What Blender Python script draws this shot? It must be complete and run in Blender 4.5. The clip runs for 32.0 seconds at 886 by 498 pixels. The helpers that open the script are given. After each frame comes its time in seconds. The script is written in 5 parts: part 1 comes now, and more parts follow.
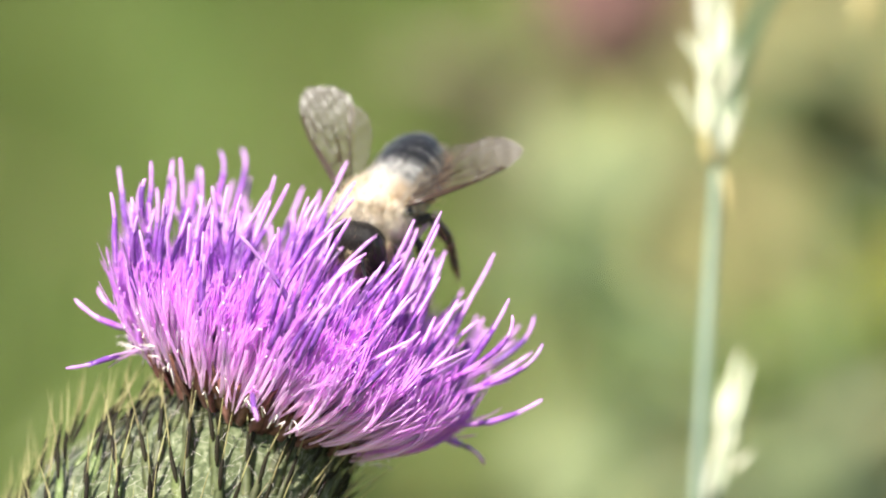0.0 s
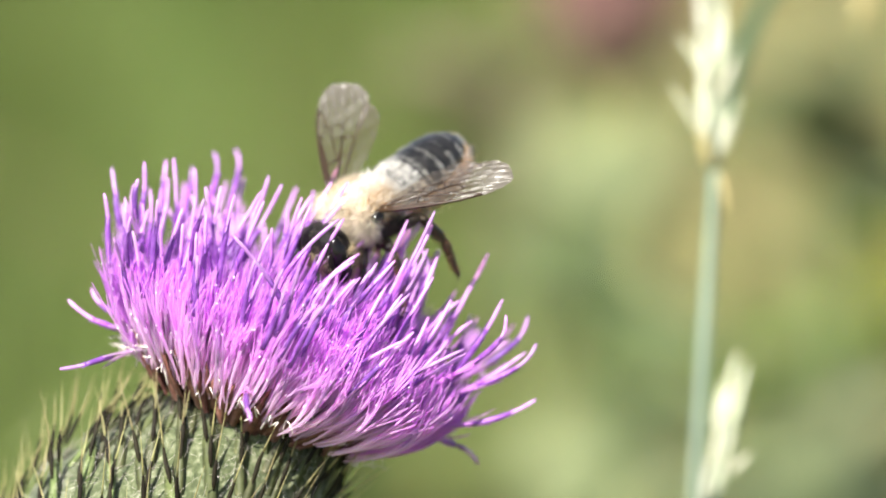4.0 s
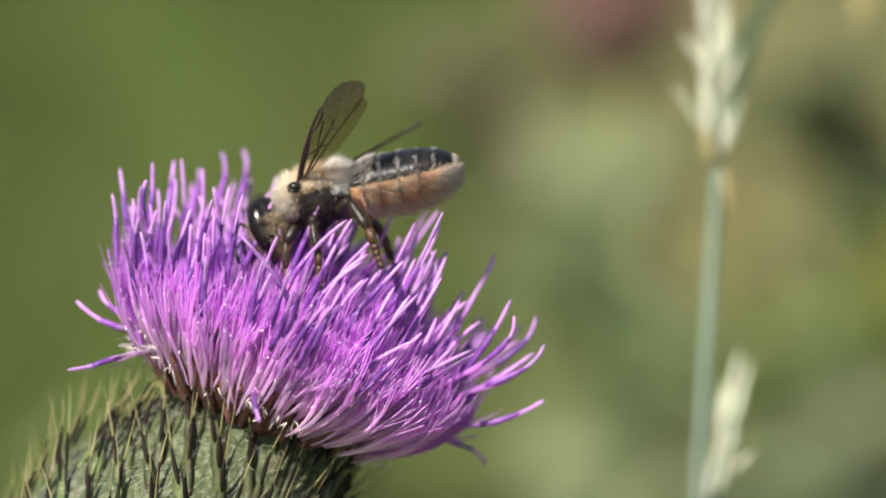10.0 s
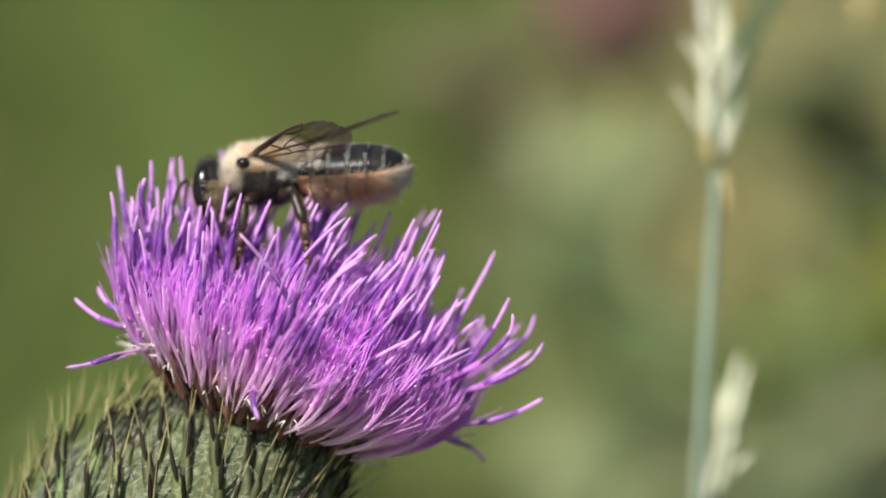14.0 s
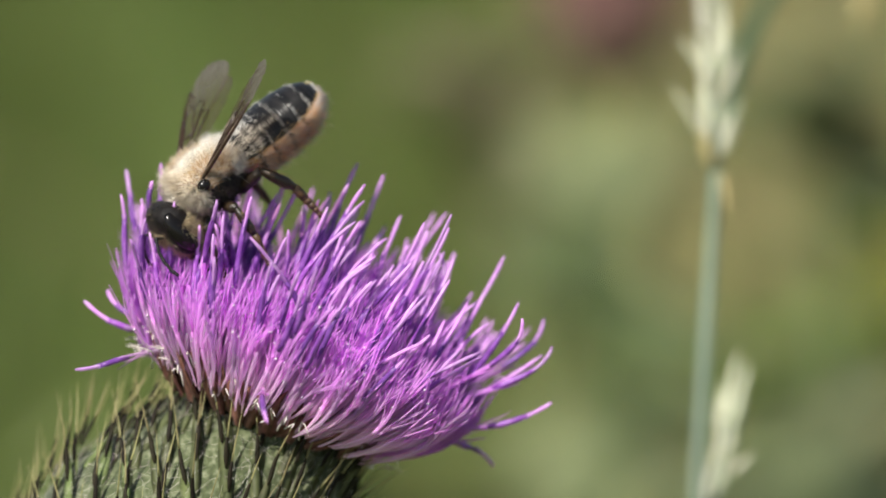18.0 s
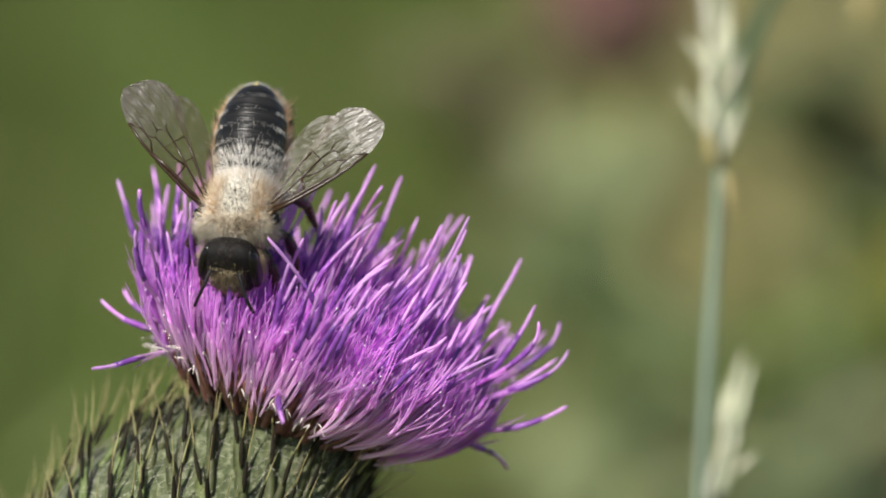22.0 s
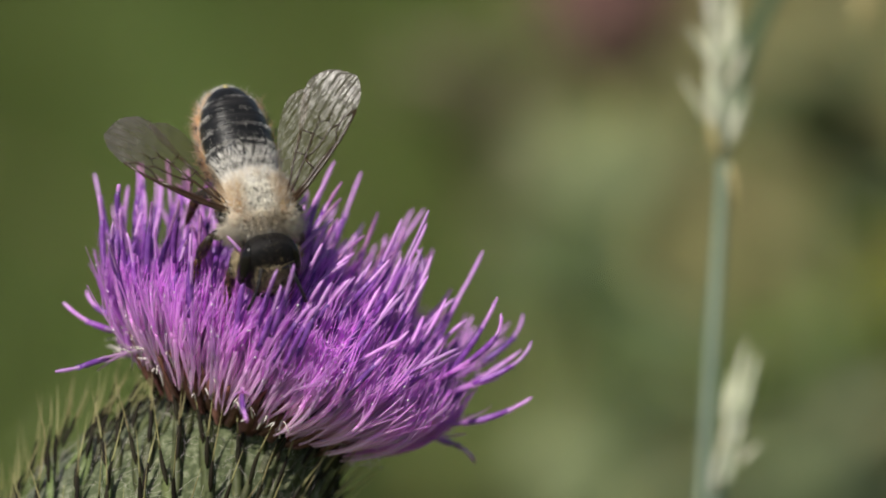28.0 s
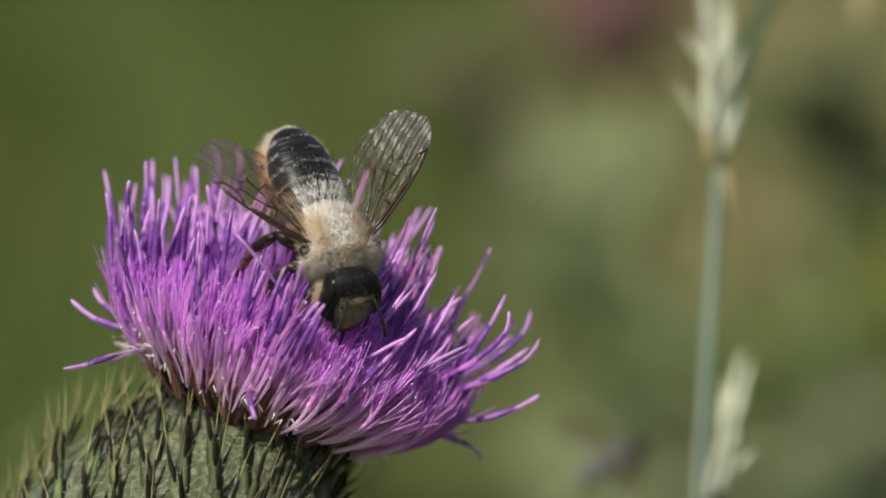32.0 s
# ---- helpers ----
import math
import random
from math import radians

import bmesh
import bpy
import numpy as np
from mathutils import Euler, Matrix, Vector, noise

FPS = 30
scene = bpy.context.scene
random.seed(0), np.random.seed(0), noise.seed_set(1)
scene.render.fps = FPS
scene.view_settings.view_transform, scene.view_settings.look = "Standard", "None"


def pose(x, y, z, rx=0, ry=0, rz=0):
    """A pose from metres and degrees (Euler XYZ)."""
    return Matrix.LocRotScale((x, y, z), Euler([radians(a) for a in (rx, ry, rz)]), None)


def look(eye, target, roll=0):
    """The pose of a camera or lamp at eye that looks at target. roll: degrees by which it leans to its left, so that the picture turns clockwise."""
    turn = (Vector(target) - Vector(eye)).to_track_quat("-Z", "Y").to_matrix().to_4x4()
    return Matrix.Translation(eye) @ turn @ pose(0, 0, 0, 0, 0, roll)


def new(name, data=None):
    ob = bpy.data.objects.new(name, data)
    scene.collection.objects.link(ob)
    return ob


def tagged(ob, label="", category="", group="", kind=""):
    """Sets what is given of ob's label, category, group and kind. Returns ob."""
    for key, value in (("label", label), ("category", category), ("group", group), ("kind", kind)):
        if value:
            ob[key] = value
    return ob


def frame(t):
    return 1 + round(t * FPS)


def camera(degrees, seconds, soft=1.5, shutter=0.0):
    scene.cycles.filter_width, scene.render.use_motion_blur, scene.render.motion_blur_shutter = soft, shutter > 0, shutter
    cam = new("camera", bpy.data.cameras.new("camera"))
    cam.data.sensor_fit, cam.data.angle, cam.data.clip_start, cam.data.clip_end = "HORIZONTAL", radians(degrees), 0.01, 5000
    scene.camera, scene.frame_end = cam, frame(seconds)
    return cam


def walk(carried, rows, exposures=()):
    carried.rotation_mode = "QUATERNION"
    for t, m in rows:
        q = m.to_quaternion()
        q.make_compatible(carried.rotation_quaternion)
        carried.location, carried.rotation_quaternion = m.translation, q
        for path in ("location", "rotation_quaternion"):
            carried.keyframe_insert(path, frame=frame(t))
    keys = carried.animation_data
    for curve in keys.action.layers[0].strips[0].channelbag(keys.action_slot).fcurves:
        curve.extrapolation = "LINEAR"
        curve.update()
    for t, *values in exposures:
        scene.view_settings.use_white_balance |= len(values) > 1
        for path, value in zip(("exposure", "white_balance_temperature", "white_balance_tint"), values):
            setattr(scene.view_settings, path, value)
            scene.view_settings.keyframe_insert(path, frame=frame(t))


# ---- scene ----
# A local frame for the subject, in millimetres: u to the right, v up, w away from the lens.
TILT = radians(14.0)
CENTRE = Vector((0.0, 0.0, 0.62))
AWAY = Vector((0.0, math.cos(TILT), -math.sin(TILT)))
UP = Vector((0.0, math.sin(TILT), math.cos(TILT)))
RIGHT = Vector((1.0, 0.0, 0.0))
MM = 0.001
REACH = 0.300


def spot(u, v, w):
    """World place of a point of the subject frame (mm)."""
    return CENTRE + (RIGHT * u + UP * v + AWAY * w) * MM


cam = camera(9.57, 32.0, soft=1.8, shutter=0.5)
cam.data.dof.use_dof = True
cam.data.dof.focus_distance = REACH - 0.0008
cam.data.dof.aperture_fstop = 21.5
cam.data.dof.aperture_blades = 0
EYE = CENTRE - AWAY * REACH
HOLD = look(EYE, CENTRE)
walk(cam, [(0.0, HOLD), (32.0, HOLD)],
     exposures=[(0.0, 1.34), (3.0, 1.32), (6.0, 1.13), (7.0, 0.61), (8.0, 0.59), (12.0, 0.55), (18.0, 0.45), (23.0, 0.25), (25.0, 0.13), (28.0, -0.03), (32.0, -0.03)])

# ---- light ----
SUN_TO = Vector((-0.36, -0.53, 0.77)).normalized()
world = bpy.data.worlds.new("meadow_sky")
scene.world = world
world.use_nodes = True
_n = world.node_tree.nodes
_sky = _n.new("ShaderNodeTexSky")
_sky.sky_type = "NISHITA"
_sky.sun_disc = False
_sky.sun_elevation = math.asin(SUN_TO.z)
_sky.sun_rotation = math.atan2(SUN_TO.x, SUN_TO.y)
world.node_tree.links.new(_sky.outputs[0], _n["Background"].inputs[0])
_n["Background"].inputs[1].default_value = 0.07
sun = new("sun", bpy.data.lights.new("sun", "SUN"))
sun.data.energy = 5.0
sun.data.angle = radians(0.53)
sun.data.color = (1.0, 0.95, 0.87)
sun.matrix_world = look(CENTRE + SUN_TO * 5.0, CENTRE)

# ---- materials ----
def material(name, stops, scale=300.0, rough=0.6, bump=0.0, bump_scale=None, metal=0.0, translucent=0.0,
             spread=0.0, by="object", spec=0.5, sheen=0.0, detail=6.0, stretch=(1, 1, 1), coat=0.0, root=None):
    """Principled material; stops: colours along a noise of that scale (per metre); spread: how far pieces differ."""
    m = bpy.data.materials.new(name)
    m.use_nodes = True
    t = m.node_tree
    n, l = t.nodes, t.links
    b = n["Principled BSDF"]
    co = n.new("ShaderNodeTexCoord")
    mp = n.new("ShaderNodeMapping")
    mp.inputs["Scale"].default_value = stretch
    l.new(co.outputs["Object"], mp.inputs[0])
    nz = n.new("ShaderNodeTexNoise")
    nz.inputs["Scale"].default_value = scale
    nz.inputs["Detail"].default_value = detail
    nz.inputs["Roughness"].default_value = 0.65
    l.new(mp.outputs[0], nz.inputs["Vector"])
    rp = n.new("ShaderNodeValToRGB")
    e = rp.color_ramp.elements
    for i, c in enumerate(stops):
        p = 0.28 + 0.44 * i / max(1, len(stops) - 1)
        el = e[i] if i < 2 else e.new(p)
        el.position = p
        el.color = (*c, 1)
    l.new(nz.outputs["Fac"], rp.inputs[0])
    col = rp.outputs[0]
    if root:
        ln = n.new("ShaderNodeVectorMath")
        ln.operation = "LENGTH"
        l.new(co.outputs["Object"], ln.inputs[0])
        mr = n.new("ShaderNodeMapRange")
        mr.inputs["From Min"].default_value = root[1]
        mr.inputs["From Max"].default_value = root[2]
        l.new(ln.outputs["Value"], mr.inputs["Value"])
        mc = n.new("ShaderNodeMix")
        mc.data_type = "RGBA"
        mc.inputs[6].default_value = (*root[0], 1)
        l.new(mr.outputs[0], mc.inputs[0])
        l.new(col, mc.inputs[7])
        col = mc.outputs[2]
    if spread:
        hs = n.new("ShaderNodeHueSaturation")
        mr = n.new("ShaderNodeMapRange")
        mr.inputs["To Min"].default_value = 1 - spread
        mr.inputs["To Max"].default_value = 1 + spread
        src = n.new("ShaderNodeObjectInfo").outputs["Random"] if by == "object" else n.new("ShaderNodeNewGeometry").outputs["Random Per Island"]
        l.new(src, mr.inputs["Value"])
        l.new(mr.outputs[0], hs.inputs["Value"])
        mh = n.new("ShaderNodeMapRange")
        mh.inputs["To Min"].default_value = 0.5 - 0.06 * spread
        mh.inputs["To Max"].default_value = 0.5 + 0.06 * spread
        l.new(src, mh.inputs["Value"])
        l.new(mh.outputs[0], hs.inputs["Hue"])
        l.new(col, hs.inputs["Color"])
        col = hs.outputs[0]
    l.new(col, b.inputs["Base Color"])
    b.inputs["Roughness"].default_value = rough
    b.inputs["Metallic"].default_value = metal
    b.inputs["Specular IOR Level"].default_value = spec
    b.inputs["Sheen Weight"].default_value = sheen
    b.inputs["Coat Weight"].default_value = coat
    if bump:
        bz = n.new("ShaderNodeTexNoise")
        bz.inputs["Scale"].default_value = bump_scale or scale * 4
        bz.inputs["Detail"].default_value = 4
        l.new(mp.outputs[0], bz.inputs["Vector"])
        bp = n.new("ShaderNodeBump")
        bp.inputs["Strength"].default_value = bump
        bp.inputs["Distance"].default_value = 0.0001
        l.new(bz.outputs["Fac"], bp.inputs["Height"])
        l.new(bp.outputs[0], b.inputs["Normal"])
    if translucent:
        tr = n.new("ShaderNodeBsdfTranslucent")
        l.new(col, tr.inputs["Color"])
        mx = n.new("ShaderNodeMixShader")
        mx.inputs[0].default_value = translucent
        l.new(b.outputs[0], mx.inputs[1])
        l.new(tr.outputs[0], mx.inputs[2])
        l.new(mx.outputs[0], n["Material Output"].inputs["Surface"])
    return m


def wing_material():
    """Thin clear brownish membrane with wrinkled gloss."""
    m = bpy.data.materials.new("wing_membrane")
    m.use_nodes = True
    n, l = m.node_tree.nodes, m.node_tree.links
    b = n["Principled BSDF"]
    b.inputs["Base Color"].default_value = (0.11, 0.09, 0.075, 1)
    b.inputs["Roughness"].default_value = 0.36
    b.inputs["IOR"].default_value = 1.65
    b.inputs["Specular IOR Level"].default_value = 1.0
    co = n.new("ShaderNodeTexCoord")
    mp = n.new("ShaderNodeMapping")
    mp.inputs["Scale"].default_value = (0.32, 1.7, 1.0)
    l.new(co.outputs["Object"], mp.inputs[0])
    nz = n.new("ShaderNodeTexNoise")
    nz.inputs["Scale"].default_value = 1500
    nz.inputs["Detail"].default_value = 5
    l.new(mp.outputs[0], nz.inputs["Vector"])
    bp = n.new("ShaderNodeBump")
    bp.inputs["Strength"].default_value = 1.0
    bp.inputs["Distance"].default_value = 0.0001
    nf = n.new("ShaderNodeTexNoise")
    nf.inputs["Scale"].default_value = 4200
    nf.inputs["Detail"].default_value = 3
    l.new(mp.outputs[0], nf.inputs["Vector"])
    l.new(nf.outputs["Fac"], bp.inputs["Height"])
    l.new(bp.outputs[0], b.inputs["Normal"])
    tr = n.new("ShaderNodeBsdfTransparent")
    tr.inputs["Color"].default_value = (0.77, 0.68, 0.57, 1)
    mr = n.new("ShaderNodeMapRange")
    mr.inputs["To Min"].default_value = 0.26
    mr.inputs["To Max"].default_value = 0.72
    l.new(nz.outputs["Fac"], mr.inputs["Value"])
    mx = n.new("ShaderNodeMixShader")
    sx = n.new("ShaderNodeSeparateXYZ")
    l.new(co.outputs["Object"], sx.inputs[0])
    gx = n.new("ShaderNodeMapRange")
    gx.inputs["From Min"].default_value = 0.004
    gx.inputs["From Max"].default_value = 0.0075
    gx.inputs["To Min"].default_value = 0.4
    gx.inputs["To Max"].default_value = 1.3
    l.new(sx.outputs[0], gx.inputs["Value"])
    ml = n.new("ShaderNodeMath")
    ml.operation = "MULTIPLY"
    l.new(gx.outputs[0], ml.inputs[0])
    l.new(mr.outputs[0], ml.inputs[1])
    l.new(ml.outputs[0], mx.inputs[0])
    l.new(tr.outputs[0], mx.inputs[1])
    l.new(b.outputs[0], mx.inputs[2])
    l.new(mx.outputs[0], n["Material Output"].inputs["Surface"])
    return m


M_COROLLA = material("lilac_corolla", [(0.845, 0.34, 0.94), (0.90, 0.485, 0.96), (0.95, 0.66, 0.98)], 900, 0.45, 0.25, 5000, translucent=0.72, spread=0.18, stretch=(1, 1, 0.25), root=((0.97, 0.78, 0.95), 0.002, 0.0078))
M_ANTHER = material("violet_anther", [(0.125, 0.025, 0.22), (0.235, 0.073, 0.38), (0.38, 0.15, 0.52)], 1400, 0.36, 0.2, 6000, translucent=0.1, spread=0.25)
M_STYLE = material("mauve_style", [(0.62, 0.25, 0.74), (0.75, 0.39, 0.83), (0.85, 0.56, 0.90)], 1500, 0.45, 0.3, 9000, translucent=0.3, spread=0.2)
M_POLLEN = material("white_pollen", [(0.8, 0.76, 0.8), (0.9, 0.88, 0.88)], 2000, 0.5)
M_GLOBE = material("downy_green", [(0.028, 0.04, 0.013), (0.075, 0.095, 0.035), (0.27, 0.29, 0.18)], 2400, 0.85, 0.8, 7000, sheen=0.3)
M_BRACT = material("bract_green", [(0.062, 0.092, 0.024), (0.155, 0.20, 0.065), (0.40, 0.43, 0.27)], 2200, 0.8, 0.8, 7000, spread=0.22, translucent=0.08)
M_KEEL = material("bract_keel", [(0.010, 0.008, 0.005), (0.026, 0.020, 0.010)], 1500, 0.7, 0.2, spread=0.3, spec=0.2)
M_SPINE = material("straw_spine", [(0.30, 0.31, 0.13), (0.44, 0.40, 0.18), (0.54, 0.46, 0.24)], 500, 0.45, 0.1, spread=0.25, translucent=0.35)
M_PHYLL = material("rosy_phyllary", [(0.12, 0.05, 0.035), (0.27, 0.11, 0.09), (0.50, 0.30, 0.24)], 900, 0.55, 0.3, spread=0.3, translucent=0.15)
M_DOWN = material("white_down", [(0.55, 0.50, 0.44), (0.80, 0.74, 0.68)], 1500, 0.6)
M_WEEDSTEM = material("weed_stem", [(0.06, 0.09, 0.03), (0.11, 0.15, 0.05)], 300, 0.7, 0.4)
M_STRAWLEAF = material("straw_leaf", [(0.13, 0.11, 0.06), (0.22, 0.185, 0.10), (0.31, 0.26, 0.16)], 90, 0.6, 0.3, spread=0.25, translucent=0.25)
M_BLADE = material("grass_blade", [(0.12, 0.19, 0.08), (0.17, 0.25, 0.12)], 200, 0.5, 0.2, translucent=0.45)
M_STEM = material("thistle_stem", [(0.15, 0.20, 0.08), (0.25, 0.30, 0.14)], 300, 0.7, 0.4)

M_CHITIN = material("black_chitin", [(0.008, 0.008, 0.009), (0.016, 0.015, 0.015), (0.03, 0.027, 0.025)], 1500, 0.42, 0.6, 12000, spec=0.3)
M_TERGITE = material("black_tergite", [(0.006, 0.006, 0.006), (0.012, 0.012, 0.012), (0.028, 0.026, 0.025)], 900, 0.3, 0.6, 3500, spec=0.22, stretch=(2.2, 0.16, 0.16))
M_EYE = material("eye_black", [(0.004, 0.004, 0.004), (0.010, 0.008, 0.006)], 900, 0.2, spec=0.3)
M_LEG = material("dark_leg", [(0.008, 0.006, 0.005), (0.02, 0.014, 0.009), (0.05, 0.03, 0.016)], 1200, 0.35, 0.4, 9000)
M_FOOT = material("amber_foot", [(0.03, 0.014, 0.007), (0.07, 0.035, 0.015), (0.14, 0.075, 0.03)], 1200, 0.45, 0.4, 9000)
M_BUFF = material("buff_fur", [(0.37, 0.28, 0.18), (0.61, 0.52, 0.40), (0.81, 0.75, 0.66)], 700, 0.55, spread=0.28, by="island", translucent=0.15)
M_GREYFUR = material("grey_fur", [(0.46, 0.42, 0.34), (0.72, 0.68, 0.58), (0.86, 0.83, 0.77)], 900, 0.55, spread=0.3, by="island", translucent=0.15)
M_CREAM = material("cream_fur", [(0.70, 0.56, 0.46), (0.86, 0.75, 0.66), (0.92, 0.86, 0.80)], 900, 0.5, spread=0.25, by="island", translucent=0.35)
M_RUST = material("rust_fur", [(0.24, 0.12, 0.045), (0.42, 0.24, 0.10), (0.58, 0.40, 0.20)], 900, 0.55, spread=0.3, by="island", translucent=0.15)
M_SCOPA = material("orange_scopa", [(0.86, 0.50, 0.26), (0.92, 0.67, 0.44), (0.96, 0.83, 0.68)], 900, 0.5, spread=0.2, by="island", translucent=0.6)
M_WHITEFUR = material("white_fur", [(0.66, 0.62, 0.54), (0.84, 0.82, 0.78)], 900, 0.5, spread=0.2, by="island", translucent=0.15)
M_CREAMBUFF = material("creamy_fur", [(0.62, 0.52, 0.38), (0.80, 0.71, 0.57), (0.90, 0.84, 0.74)], 900, 0.55, spread=0.25, by="island", translucent=0.25)
M_FACE = material("tawny_fur", [(0.34, 0.25, 0.13), (0.56, 0.44, 0.27), (0.76, 0.66, 0.48)], 900, 0.55, spread=0.35, by="island", translucent=0.15)
M_WING = wing_material()
M_VEIN = material("wing_vein", [(0.02, 0.01, 0.005), (0.05, 0.026, 0.012)], 2000, 0.35)

M_GRASSSTEM = material("grass_stem", [(0.11, 0.16, 0.105), (0.16, 0.215, 0.15)], 200, 0.5, 0.2, translucent=0.1)
M_SPIKELET = material("spikelet", [(0.34, 0.42, 0.20), (0.70, 0.70, 0.52), (0.92, 0.88, 0.82)], 420, 0.55, 0.3, spread=0.25, translucent=0.25)
M_STRAW = material("straw_husk", [(0.45, 0.36, 0.14), (0.62, 0.52, 0.26)], 300, 0.6, spread=0.2, translucent=0.25)
M_SOIL = material("meadow_ground", [(0.05, 0.06, 0.02), (0.09, 0.11, 0.035), (0.15, 0.14, 0.07)], 6, 0.9, 0.5, 90)
M_MEADOW = material("meadow_grass", [(0.094, 0.145, 0.027), (0.155, 0.213, 0.046), (0.240, 0.270, 0.074)], 1.4, 0.55, spread=0.35, by="island", translucent=0.25)
M_DRY = material("dry_grass", [(0.29, 0.26, 0.10), (0.45, 0.40, 0.18)], 3, 0.6, spread=0.3, by="island", translucent=0.2)
M_LEAFA = material("pale_leaf", [(0.17, 0.21, 0.085), (0.26, 0.30, 0.14), (0.35, 0.38, 0.21)], 90, 0.55, 0.3, spread=0.25, translucent=0.2)
# leaf green darkened to carry the shade on some background shoots
M_LEAFB = material("shaded_leaf", [(0.05, 0.085, 0.02), (0.085, 0.125, 0.035), (0.13, 0.165, 0.055)], 90, 0.5, 0.3, spread=0.25, translucent=0.15)
M_LEAFC = material("yellow_leaf", [(0.32, 0.36, 0.02), (0.46, 0.47, 0.05)], 90, 0.5, 0.3, spread=0.25, translucent=0.3)
M_FADED = material("faded_bloom", [(0.10, 0.038, 0.036), (0.17, 0.07, 0.068), (0.24, 0.12, 0.11)], 250, 0.6, spread=0.3, by="island", translucent=0.15)
M_FLY = material("fly_grey", [(0.05, 0.045, 0.04), (0.11, 0.10, 0.09), (0.22, 0.20, 0.18)], 700, 0.4, 0.4, 4000)
M_HUSK = material("brown_husk", [(0.06, 0.035, 0.02), (0.12, 0.07, 0.05)], 250, 0.7, 0.3)
M_GOLD = material("golden_fur", [(0.62, 0.40, 0.18), (0.78, 0.58, 0.32)], 700, 0.5, spread=0.25, by="island", translucent=0.25)
M_DARKFUR = material("dark_fur", [(0.012, 0.009, 0.006), (0.032, 0.023, 0.015), (0.10, 0.07, 0.042)], 900, 0.55, spread=0.35, by="island")
M_STERNITE = material("brown_sternite", [(0.52, 0.27, 0.12), (0.70, 0.42, 0.22)], 900, 0.6, 0.3)
M_LEAFD = material("fresh_leaf", [(0.097, 0.145, 0.028), (0.148, 0.20, 0.044), (0.19, 0.235, 0.062)], 60, 0.5, 0.3, spread=0.2, translucent=0.3)
# upper bracts: dark olive, with the florets' shade put into the colour
M_BRACTTOP = material("shaded_olive_bract", [(0.03, 0.036, 0.014), (0.075, 0.085, 0.03), (0.17, 0.17, 0.08)], 1100, 0.6, 0.4, 4000, spread=0.25)
M_HEAD = material("black_head", [(0.005, 0.005, 0.005), (0.009, 0.008, 0.008), (0.018, 0.016, 0.014)], 2500, 0.36, 0.6, 14000, spec=0.14)

